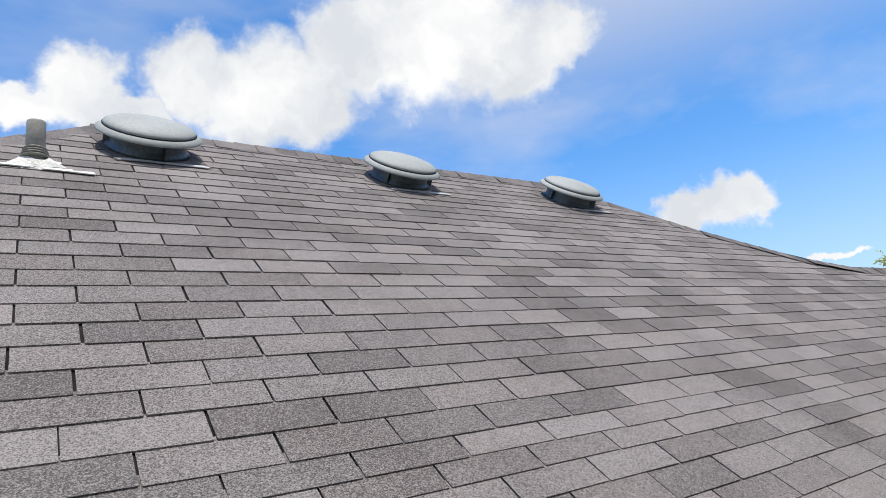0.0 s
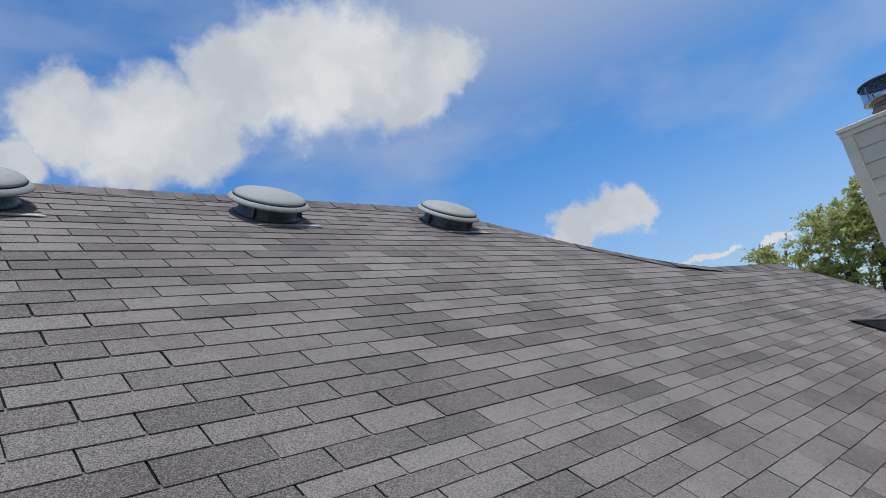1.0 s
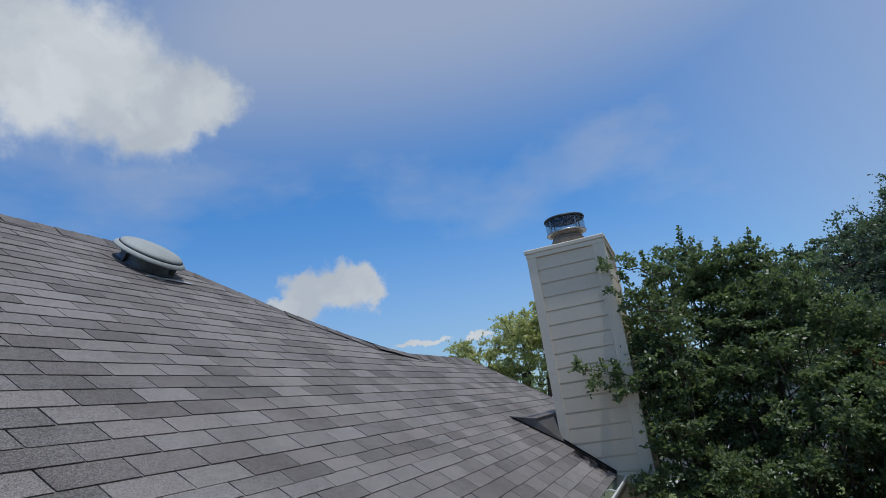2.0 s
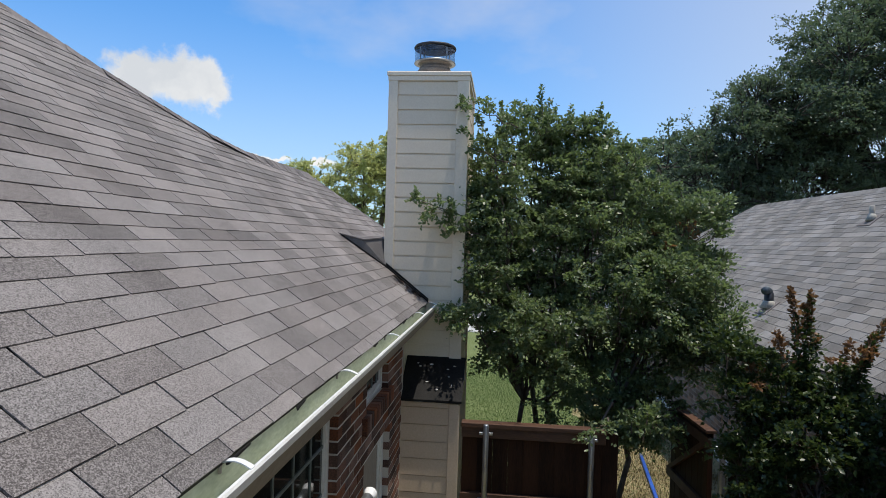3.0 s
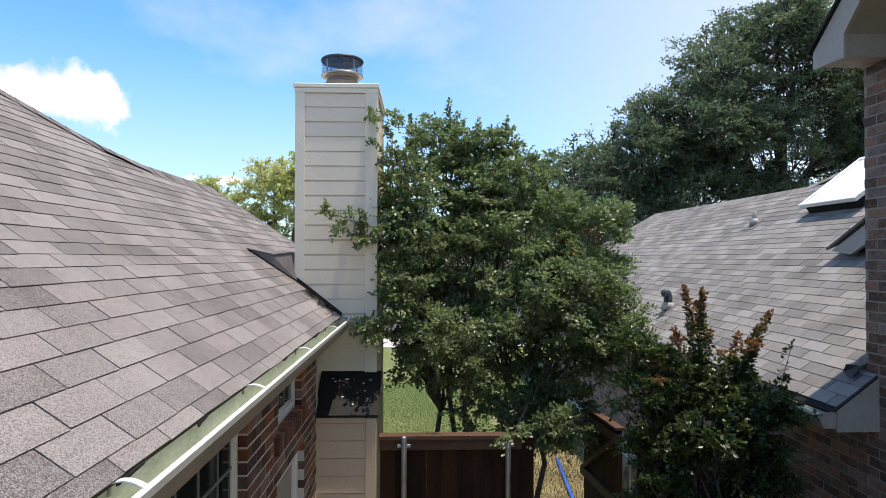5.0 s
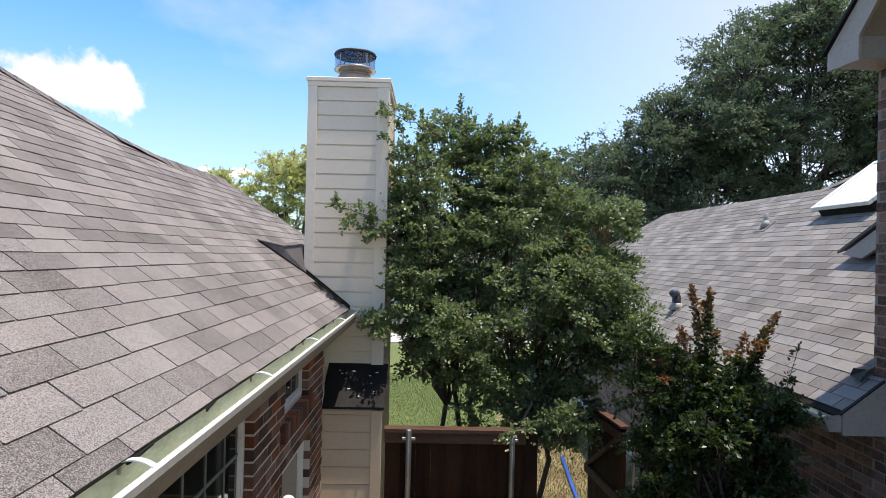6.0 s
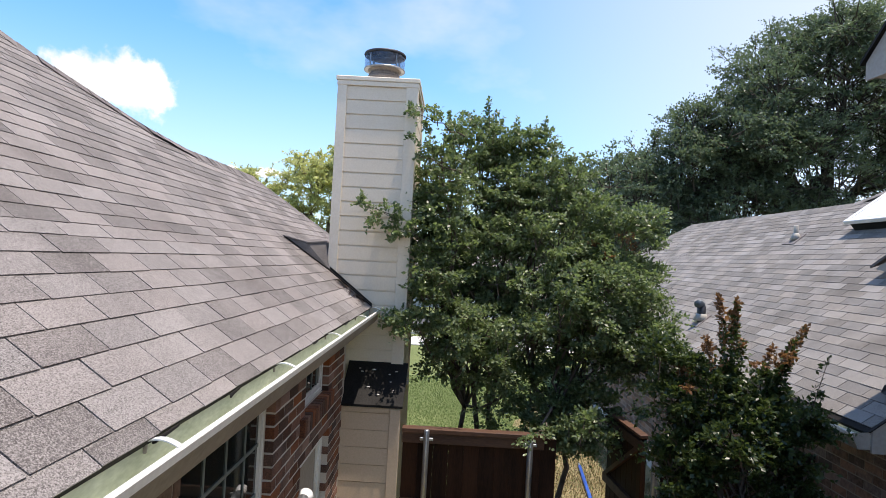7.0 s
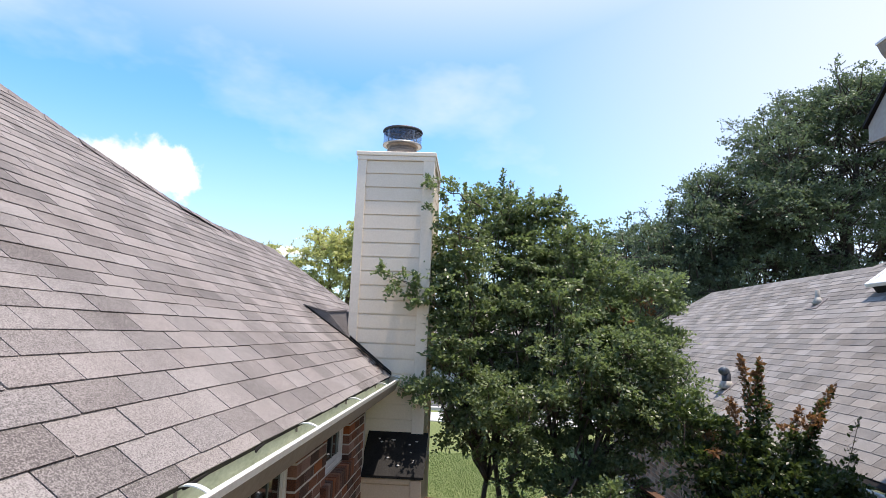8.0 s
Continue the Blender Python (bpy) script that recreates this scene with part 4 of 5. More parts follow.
def gpart(name, x0, y0, z0, x1, y1, z1):
    bm = block(x0, y0, z0, x1, y1, z1, 0.003)
    bmesh.ops.transform(bm, matrix=GATE_M, verts=bm.verts)
    part(name, bm, CEDAR_LIT if name in ("cap_rail", "rail") else CEDAR_SHADE, gate)


for i in range(7):
    gpart("picket", 0.02 + i * 0.139, -0.038, GROUND + 0.06, 0.155 + i * 0.139, -0.020, FT + 0.02)
gpart("rail", 0.0, -0.019, FT - 0.11, 1.0, 0.019, FT - 0.02)
gpart("rail", 0.0, -0.019, -1.80, 1.0, 0.019, -1.71)
gpart("rail", 0.0, -0.019, -2.55, 1.0, 0.019, -2.46)
gpart("cap_rail", -0.01, -0.05, FT + 0.021, 1.02, 0.04, FT + 0.05)
gpart("stile", -0.002, -0.0185, -2.458, 0.088, 0.0185, FT - 0.112)
bm = solid([(0.98, -0.017, -1.708), (0.90, -0.017, -1.708), (0.09, -0.017, FT - 0.113), (0.18, -0.017, FT - 0.113)], (0, 0.034, 0))
bmesh.ops.transform(bm, matrix=GATE_M, verts=bm.verts)
part("brace", bm, CEDAR_LIT, gate, "diagonal brace")
side = empty("fence", (4.1, -3.4, GROUND), "short dark cedar fence between the gate and the brick house", "fence")
y = -2.78
while y > -4.05:
    part("picket", block(FX + 0.009, y - 0.1385, GROUND + 0.03, FX + 0.027, y, FT - 0.022, 0.002), CEDAR_SHADE, side)
    y -= 0.139
part("rail", block(FX - 0.03, -4.10, FT - 0.115, FX + 0.008, -2.74, FT - 0.022, 0.004), CEDAR_SHADE, side)
post(side, FX - 0.05, -2.70, FT - 0.05)

pole = empty("pole", (7.4, -2.9, GROUND), "blue metal pole lying on the dry grass", "pole")
part("shaft", tube([(6.0, -2.75, GROUND + 0.035), (8.22, -2.96, GROUND + 0.035)], [0.026, 0.026], 12), BLUE, pole, smooth=True)
part("tip", tube([(8.22, -2.96, GROUND + 0.035), (8.34, -2.972, GROUND + 0.035)], [0.018, 0.018], 10), STEEL, pole, smooth=True)
# ---- the neighbouring house ----
NX, NY, NZ, NW = 2.94, -3.84, -0.57, -4.15      # eave line and wall plane


def nup(x, u, h=0.0):
    return Vector((x, NY - u * CS + h * SN, NZ + u * SN + h * CS))


N_M = Matrix(((-1, 0, 0, 0), (0, -CS, SN, NY), (0, SN, CS, NZ), (0, 0, 0, 1)))   # local x runs towards -x
nroof = empty("roof_neighbour", (0, 0, 0), "weathered grey shingle roof of the next house", "roof", kind="structure")
N_OUT = [(-17.6, -0.05), (-2.94, -0.05), (-2.94, 6.2), (-5.3, 6.2), (-7.0, 4.10), (-7.7, 3.60), (-14.0, 3.66)]
part("deck", solid([N_M @ Vector((x, u, -0.004)) for x, u in N_OUT], N_M.to_3x3() @ Vector((0, 0, -0.03))), FELT, nroof)
bm = bmesh.new()
ncrest = [(-17.6, -0.05), (-14.0, 3.66), (-7.7, 3.60), (-7.0, 4.10), (-5.3, 6.2), (-3.06, 6.2)]
for (xa, ua), (xb, ub) in zip(ncrest, ncrest[1:]):
    pa, pb = N_M @ Vector((xa, ua, -0.006)), N_M @ Vector((xb, ub, -0.006))
    bm.faces.new([bm.verts.new(p) for p in (pa, pb, Vector((pb.x, -12.0, -1.0)), Vector((pa.x, -12.0, -1.0)))])
part("far_slope", bm, CAP, nroof)
for i, ((xa, ua), (xb, ub)) in enumerate(zip(ncrest, ncrest[1:5])):
    caps(nroof, N_M @ Vector((xa, ua, 0)), N_M @ Vector((xb, ub, 0)), NEIGHBOUR_SHINGLE, step=0.16, seed=50 + i)
ngut = empty("gutter", (3.0, NY, NZ), "white gutter with a pale green inside along the next house", "gutter")


def n_along(profile, x0, x1):
    return along([(NY + 0.02 - y, NZ + z) for y, z in profile], x0, x1)


part("trough", n_along([(0.018, -0.025), (0.020, -0.130), (-0.068, -0.132), (-0.106, -0.060), (-0.102, -0.060), (-0.065, -0.128), (0.014, -0.126), (0.014, -0.025)], NX, 13.5), GUTTER_IN, ngut)
part("lip", n_along([(-0.098, -0.040), (-0.098, -0.052), (-0.108, -0.070), (-0.116, -0.068), (-0.120, -0.045), (-0.114, -0.036)], NX, 13.5), GUTTER_OUT, ngut)
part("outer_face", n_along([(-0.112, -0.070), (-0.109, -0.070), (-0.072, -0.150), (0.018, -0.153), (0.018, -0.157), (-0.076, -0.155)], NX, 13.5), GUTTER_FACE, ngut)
part("end_cap", solid([(NX, NY + 0.01, NZ - 0.030), (NX, NY + 0.01, NZ - 0.150), (NX, NY + 0.09, NZ - 0.150), (NX, NY + 0.132, NZ - 0.062), (NX, NY + 0.138, NZ - 0.042)], (-0.004, 0, 0)), TRIM_N, ngut)
eave = tagged(empty("eave_return", (NX, NW, NZ)), "boxed beige eave end of the next house beside the wing", "eave", kind="structure")
part("soffit_box", block(NX + 0.03, NW + 0.004, NZ - 0.165, 13.6, NY - 0.002, NZ - 0.06), TRIM_N, eave)
part("return_face", solid([(NX - 0.003, NY + 0.008, NZ - 0.175), (NX - 0.003, NY + 0.008, NZ - 0.014), (NX - 0.003, NW + 0.003, NZ + 0.222), (NX - 0.003, NW + 0.003, NZ - 0.175)], (-0.020, 0, 0)), TRIM_N, eave)
part("drip_edge", solid([nup(NX - 0.028, -0.04, -0.006), nup(NX - 0.028, -0.04, 0.003), nup(NX - 0.028, 0.37, 0.003), nup(NX - 0.028, 0.37, -0.006)], (0.026, 0, 0)), DARK_FLASH, eave)

nwall = empty("wall_neighbour", (0, 0, 0), "brown brick side wall of the next house", "wall", kind="structure")
WX = 3.05                             # far corner of the taller wing
part("mortar_panel", block(WX + 0.003, NW - 0.2, GROUND, 13.2, NW, NZ - 0.211), MORTAR_N, nwall)
part("foundation", block(WX + 0.003, NW - 0.1, GROUND - 0.1, 13.25, NW + 0.025, GROUND + 0.16, 0.008), CONCRETE, nwall, "pale concrete footing")
brick_wall(nwall, NW, 1, WX + 0.006, 13.2, GROUND, NZ - 0.215, [], lambda x, z: False, (BRICK_REST, BRICK_REST), 21, course=0.0765)
wing = empty("wall_wing", (0, 0, 0), "tall brown brick gable wing of the next house", "wall", kind="structure")
part("mortar_panel", solid([(WX, NW, GROUND), (-4.5, NW, GROUND), (-4.5, NW, 2.42), (2.66, NW, 2.42), (WX, NW, 2.04)], (0, -2.6, 0)), MORTAR_N, wing)
# boxed rake that climbs from the far corner, then a level eave with its gutter
rake = empty("rake", (WX, NW, 1.95), "boxed beige rake and eave of the wing", "eave", kind="structure")
RY = NW + 0.36
part("fascia", solid([(3.10, RY, 1.955), (2.76, RY, 1.94), (2.76, RY, 2.11), (2.49, RY, 2.38), (2.49, RY, 2.45), (2.63, RY, 2.485), (3.10, RY, 2.085)], (0, -0.025, 0)), TRIM_N, rake, "beige rake board")
part("return_box", solid([(3.08, RY - 0.026, 1.97), (2.785, RY - 0.026, 1.955), (2.785, RY - 0.026, 2.12), (3.08, RY - 0.026, 2.07)], (0, -0.335, 0)), TRIM_N, rake, "boxed cornice return")
part("sloped_soffit", solid([(2.784, RY - 0.026, 2.12), (2.50, RY - 0.026, 2.40), (2.50, NW - 0.02, 2.40), (2.784, NW - 0.02, 2.12)], (0.02, 0, 0.02)), SOFFIT_N, rake)
part("corner_frieze", block(2.925, NW + 0.002, 1.95, WX + 0.004, NW + 0.02, 2.29, 0.003), TRIM_N, rake)
part("sloped_frieze", solid([(2.924, NW + 0.004, 2.19), (2.924, NW + 0.004, 2.29), (2.66, NW + 0.004, 2.45), (2.66, NW + 0.004, 2.36)], (0, 0.014, 0)), TRIM_N, rake)
part("level_frieze", block(-4.5, NW + 0.003, 2.35, 2.659, NW + 0.018, 2.43, 0.003), TRIM_N, rake)
part("shingle_edge", solid([(3.13, RY + 0.025, 2.075), (2.62, RY + 0.025, 2.495), (2.62, RY + 0.025, 2.525), (3.13, RY + 0.025, 2.105)], (0, -2.6, 0)), DARK_FLASH, rake, "dark shingled edge")
part("level_soffit", block(-4.5, NW - 0.02, 2.405, 2.489, RY + 0.06, 2.425), SOFFIT_N, rake)
part("level_fascia", block(-4.5, RY + 0.061, 2.385, 2.60, RY + 0.083, 2.50, 0.003), TRIM_N, rake)
part("level_gutter", along([(RY + 0.085, 2.425), (RY + 0.14, 2.425), (RY + 0.165, 2.46), (RY + 0.195, 2.525), (RY + 0.185, 2.53), (RY + 0.15, 2.465), (RY + 0.13, 2.435), (RY + 0.085, 2.435)], -4.5, 2.66), GUTTER_FACE, rake)
part("gutter_lip", along([(RY + 0.180, 2.520), (RY + 0.200, 2.520), (RY + 0.202, 2.536), (RY + 0.182, 2.536)], -4.5, 2.662), GUTTER_OUT, rake)
part("upper_roof", solid([(-4.5, RY + 0.10, 2.53), (2.63, RY + 0.10, 2.53), (2.63, NW - 2.6, 3.7), (-4.5, NW - 2.6, 3.7)], (0, 0, 0.03)), CAP, rake)
# small cross gable behind the wing
cross = tagged(empty("cross_gable", (4.6, -5.3, 0.6)), "small cross gable with a beige rake board", "roof", kind="structure")
ca, cb = Vector((5.0, -5.22, 0.58)), Vector((3.08, -5.42, 1.72))
part("rake_board", solid([ca + Vector((0, 0.01, 0.02)), cb, cb + Vector((0, 0, -0.20)), ca + Vector((-0.30, 0.01, -0.02))], (0, -0.04, 0)), TRIM_N, cross)
part("gable_face", solid([ca + Vector((-0.25, -0.06, 0)), cb + Vector((0, -0.06, -0.15)), Vector((3.08, -5.5, 0.70))], (0, -0.04, 0)), BLACK, cross)
part("shingle_edge", solid([ca + Vector((0.05, 0.03, 0.025)), cb + Vector((0, 0.03, 0.035)), cb + Vector((0, -1.4, 0.10)), ca + Vector((0.05, -0.9, 0.62))], (0, 0, 0.03)), CAP, cross)
# kick-out saddle at the foot of the wing
kick = tagged(empty("saddle", (3.1, NW, NZ + 0.3)), "dark metal saddle flashing at the foot of the wing", "flashing", kind="structure")
ka = nup(3.06, 0.34, 0.01)
bm = bmesh.new()
kv = [bm.verts.new(p) for p in (ka + Vector((0, 0.0, 0.07)), ka + Vector((0.11, 0.03, 0.06)), ka + Vector((0.13, 0.04, 0.0)), ka + Vector((0.0, 0.05, -0.02)), ka + Vector((0.09, -0.11, 0.09)), ka + Vector((0.0, -0.11, 0.10)))]
bm.faces.new((kv[0], kv[1], kv[4], kv[5])), bm.faces.new((kv[0], kv[3], kv[2], kv[1])), bm.faces.new((kv[1], kv[2], kv[4]))
part("sheet", bm, DARK_METAL, kick)

# skylight
skl = empty("skylight", nup(6.4, 3.1), "white curb-mounted skylight on the next roof", "skylight")
S_M = Matrix.Translation(nup(6.76, 2.77)) @ Matrix(((-1, 0, 0), (0, -CS, SN), (0, SN, CS))).to_4x4()


def spart(name, x0, y0, z0, x1, y1, z1, mat, label="", bev=0.006):
    bm = block(x0, y0, z0, x1, y1, z1, bev)
    bmesh.ops.transform(bm, matrix=S_M, verts=bm.verts)
    return part(name, bm, mat, skl, label)


spart("curb", 0.05, 0.04, -0.02, 1.05, 1.06, 0.12, DARK_FLASH, "dark curb")
for a in ((0.0, 0.0, 1.1, 0.07), (0.0, 1.03, 1.1, 1.10), (0.0, 0.071, 0.07, 1.029), (1.03, 0.071, 1.1, 1.029)):
    spart("frame", a[0], a[1], 0.12, a[2], a[3], 0.175, WHITE)
spart("pane", 0.071, 0.071, 0.125, 1.029, 1.029, 0.166, ACRYLIC, "white acrylic pane", 0.02)


def small_pipe(x, u, r, h, hood):
    b = nup(x, u)
    p = empty("vent_pipe", b, "short grey vent pipe on the next roof", "vent pipe")
    m = Matrix.Translation(b)
    part("pipe", lathe([(r, -0.05), (r, h), (r * 0.85, h + 0.005), (r * 0.7, h - 0.03)], m, 20), DARK_METAL if hood else LEAD, p, smooth=True)
    part("flashing", solid([nup(x - 0.16, u - 0.14, 0.010), nup(x + 0.16, u - 0.14, 0.010), nup(x + 0.10, u + 0.14, 0.010), nup(x - 0.10, u + 0.14, 0.010)], nup(0, 0, 0.006) - nup(0, 0, 0)), CAP, p)
    part("boot", lathe([(r + 0.05, 0.0), (r + 0.02, 0.07), (r + 0.004, 0.10)], m, 20), LEAD, p, smooth=True)
    if hood:
        part("elbow", tube([(b.x, b.y, b.z + h - 0.01), (b.x - 0.01, b.y + 0.01, b.z + h + 0.03), (b.x - 0.05, b.y + 0.05, b.z + h + 0.045), (b.x - 0.10, b.y + 0.09, b.z + h + 0.035)], [r * 0.9, r * 0.85, r * 0.85, r * 0.9], 16), VENT_NECK, p, "bent metal elbow", True)


small_pipe(7.88, 2.66, 0.035, 0.21, False)
small_pipe(7.19, 0.60, 0.06, 0.20, True)


# ---- house over the street ----
hs = empty("house", (38, -2, GROUND), "single-storey pale brick house across the street", "house")
part("wall", block(38, -8.0, GROUND, 46, 4.0, GROUND + 2.7), CONCRETE, hs)
part("roof", solid([(37.5, -8.5, GROUND + 2.7), (46.5, -8.5, GROUND + 2.7), (42.0, -8.5, GROUND + 4.6)], (0, 13.0, 0)), CAP, hs)
gd = part("garage_door", block(37.95, -6.8, GROUND, 37.999, -2.0, GROUND + 2.15), WHITE, hs, "white panelled garage door")
for i in range(4):
    part("door_panel", block(37.93, -6.7, GROUND + 0.06 + i * 0.52, 37.949, -2.1, GROUND + 0.52 + i * 0.52, 0.01), WHITE, gd)
for y in (-0.6, 1.8):
    w = part("window", block(37.96, y, GROUND + 0.9, 37.999, y + 1.2, GROUND + 2.1), WHITE, hs)
    part("pane", block(37.94, y + 0.07, GROUND + 0.97, 37.959, y + 1.13, GROUND + 2.03), GLASS, w)
tagged(part("driveway", block(31.01, -7.0, GROUND - 0.1, 37.9, -1.8, GROUND + 0.03), CONCRETE), "pale concrete driveway across the street", "driveway", kind="structure")


# ---- trees ----
def leaves(pts, dirs, size, rng, spread=0.9):
    """Pointed, folded leaves: four corners and a raised midrib each."""
    n = len(pts)
    a = rng.normal(size=(n, 3))
    a[:, 2] -= 0.15
    d = dirs * spread + a * 0.8
    d /= np.linalg.norm(d, axis=1)[:, None]
    b = np.cross(d, rng.normal(size=(n, 3)) * 0.7 + (0, 0, 1.0))
    b /= np.linalg.norm(b, axis=1)[:, None] + 1e-9
    nrm = np.cross(b, d)
    s = size * rng.uniform(0.6, 1.25, n)[:, None]
    p0, p2 = pts, pts + d * s
    mid = pts + d * s * 0.45
    p1, p3 = mid + b * s * 0.33 + nrm * s * 0.07, mid - b * s * 0.33 + nrm * s * 0.07
    verts = np.stack([p0, p1, p2, p3], 1).reshape(-1, 3)
    k = np.arange(n) * 4
    faces = np.concatenate([np.stack([k, k + 1, k + 2], 1), np.stack([k, k + 2, k + 3], 1)])
    return verts, faces


def leaf_mesh(name, verts, faces, mat):
    me = bpy.data.meshes.new(name)
    me.vertices.add(len(verts))
    me.vertices.foreach_set("co", verts.astype(np.float32).ravel())
    me.loops.add(faces.size)
    me.loops.foreach_set("vertex_index", faces.astype(np.int32).ravel())
    me.polygons.add(len(faces))
    me.polygons.foreach_set("loop_start", np.arange(0, faces.size, 3, dtype=np.int32))
    me.update(calc_edges=True)
    me.materials.append(mat)
    return me


def twigs(rng, centres, n, length, rise, per=13):
    """Leafy sprays in the crown's lobes, set apart from one another: each is a fan of twigs that spreads
    outwards and up from its own bough. Gives points and ways along the twigs, and the boughs as pairs of ends."""
    pts, dirs, boughs = [], [], []
    w = np.array([c[3] * c[4] * c[5] for c in centres]) ** 0.62
    pick = rng.choice(len(centres), max(1, n // per), p=w / w.sum())
    for i in pick:
        mid, rad = np.array(centres[i][:3]), np.array(centres[i][3:])
        v = rng.normal(size=3)
        v /= np.linalg.norm(v)
        root = mid + v * rng.uniform(0.30, 1.0) ** 0.5 * rad
        axis = v * 0.75 + (0, 0, rise * 0.8) + rng.normal(size=3) * 0.25
        axis /= np.linalg.norm(axis)
        reach = length * rng.uniform(0.6, 1.35)
        boughs.append((root - axis * min(rad) * 0.7 - (0, 0, 0.1 * length), root + axis * reach * 0.8))
        for _ in range(per):
            flat = rng.normal(size=3) * (1.0, 1.0, 0.28)
            out = axis * rng.uniform(0.3, 1.1) + flat * 0.62
            out /= np.linalg.norm(out)
            m = rng.integers(6, 12)
            ts = np.linspace(0.15, 1.0, m) * reach * rng.uniform(0.6, 1.1)
            p = root + axis * reach * rng.uniform(0, 0.5) + ts[:, None] * out + rng.normal(size=(m, 3)) * length * 0.04
            p[:, 2] -= 0.25 * ts ** 2 / length
            pts.append(p)
            dirs.append(np.repeat(out[None], m, 0))
    return np.concatenate(pts), np.concatenate(dirs), boughs


def bough_mesh(boughs, r, mat):
    """Thin three-sided boughs, one to a spray."""
    verts, faces = [], []
    for a, b in boughs:
        d = (b - a) / (np.linalg.norm(b - a) + 1e-9)
        e = np.cross(d, (0.3, 0.5, 0.8))
        e /= np.linalg.norm(e)
        g = np.cross(d, e)
        i = len(verts)
        for p, q in ((a, r), (b, r * 0.35)):
            for k in range(3):
                verts.append(p + (e * math.cos(2.094 * k) + g * math.sin(2.094 * k)) * q)
        faces += [(i + k, i + (k + 1) % 3, i + 3 + (k + 1) % 3, i + 3 + k) for k in range(3)]
    return raw("bough", verts, faces, mat)


def limb(rng, a, b, r0, r1, wob=0.06, n=7):
    a, b = np.array(a, float), np.array(b, float)
    pts = [a + (b - a) * t + rng.normal(size=3) * wob * math.sin(math.pi * t) for t in np.linspace(0, 1, n)]
    return tube([tuple(p) for p in pts], list(np.linspace(r0, r1, n)), 7)


def tree(name, label, stems, lobes, ntwigs, twig, size, mat, bark, seed, rise=0.5, extra=None, category="tree", clump=9, sprays=(), plumes=(), per=13):
    """Stems, limbs to each lobe, sprays of leaves; plumes are long upright shoots (foot, tip, reddish or not)."""
    rng = np.random.default_rng(seed)
    t = empty(name, stems[0][0], label, category)
    for a, b, r0, r1 in stems:
        part("trunk", limb(rng, a, b, r0, r1), bark, t, smooth=True)
    for c in lobes:
        s = min(stems, key=lambda q: (q[1][0] - c[0]) ** 2 + (q[1][1] - c[1]) ** 2)
        start = np.array(s[0]) * 0.35 + np.array(s[1]) * 0.65
        part("limb", limb(rng, start, (c[0], c[1], c[2] + c[5] * 0.3), s[3] * 0.9, s[3] * 0.25, 0.08), bark, t, smooth=True)
    for c in sprays:
        part("limb", limb(rng, (c[0] + 0.35, c[1] - 0.45, c[2] - 0.12), c[:3], 0.008, 0.003, 0.02), bark, t, smooth=True)
    clumps = []
    for cx, cy, cz, rx, ry, rz in lobes:
        clumps.append((cx, cy, cz, rx * 0.8, ry * 0.8, rz * 0.8))
        for _ in range(clump):
            v = rng.normal(size=3)
            v /= np.linalg.norm(v)
            k = rng.uniform(0.22, 0.42)
            clumps.append((cx + v[0] * rx * 0.85, cy + v[1] * ry * 0.85, cz + v[2] * rz * 0.85, rx * k, ry * k, rz * k))
    p, d, boughs = twigs(rng, clumps, ntwigs, twig, rise, per)
    if sprays:
        ps, ds, _ = twigs(rng, list(sprays), 34 * len(sprays), 0.09, 0.15, 5)
        p, d = np.concatenate([p, ps]), np.concatenate([d, ds])
    young_p, young_d = [], []
    for foot, tip, thick, red in plumes:
        foot, tip = np.array(foot, float), np.array(tip, float)
        m = int(thick * np.linalg.norm(tip - foot) / size)
        ts = rng.uniform(0.0, 1.0, m)
        bow = np.sin(ts * math.pi)[:, None] * rng.normal(size=3) * 0.03
        around = rng.normal(size=(m, 3))
        q = foot + ts[:, None] * (tip - foot) + bow + around * (size * 0.55 * (1.2 - ts))[:, None]
        way = around + (tip - foot) / np.linalg.norm(tip - foot) * 0.8
        young = rng.uniform(0.25, 1.0, m) < ts * red
        p, d = np.concatenate([p, q[~young]]), np.concatenate([d, way[~young]])
        young_p.append(q[young])
        young_d.append(way[young])
        boughs.append((foot - (tip - foot) * 0.3, tip))
    v, f = leaves(p, d, size, rng)
    part("crown", leaf_mesh("crown", v, f, mat), None, t)["kind"] = "stuff"
    part("bough", bough_mesh(boughs, min(s[3] for s in stems) * 0.26, bark), None, t)["kind"] = "stuff"
    if extra:
        emat, elobes, en = extra
        p, d, _ = twigs(rng, elobes, en, twig * 0.7, 1.2, 5)
        p, d = np.concatenate([p, *young_p]), np.concatenate([d, *young_d])
        v, f = leaves(p, d, size * 0.9, rng)
        part("young_leaves", leaf_mesh("young_leaves", v, f, emat), None, t, "reddish young leaves")["kind"] = "stuff"
    return t


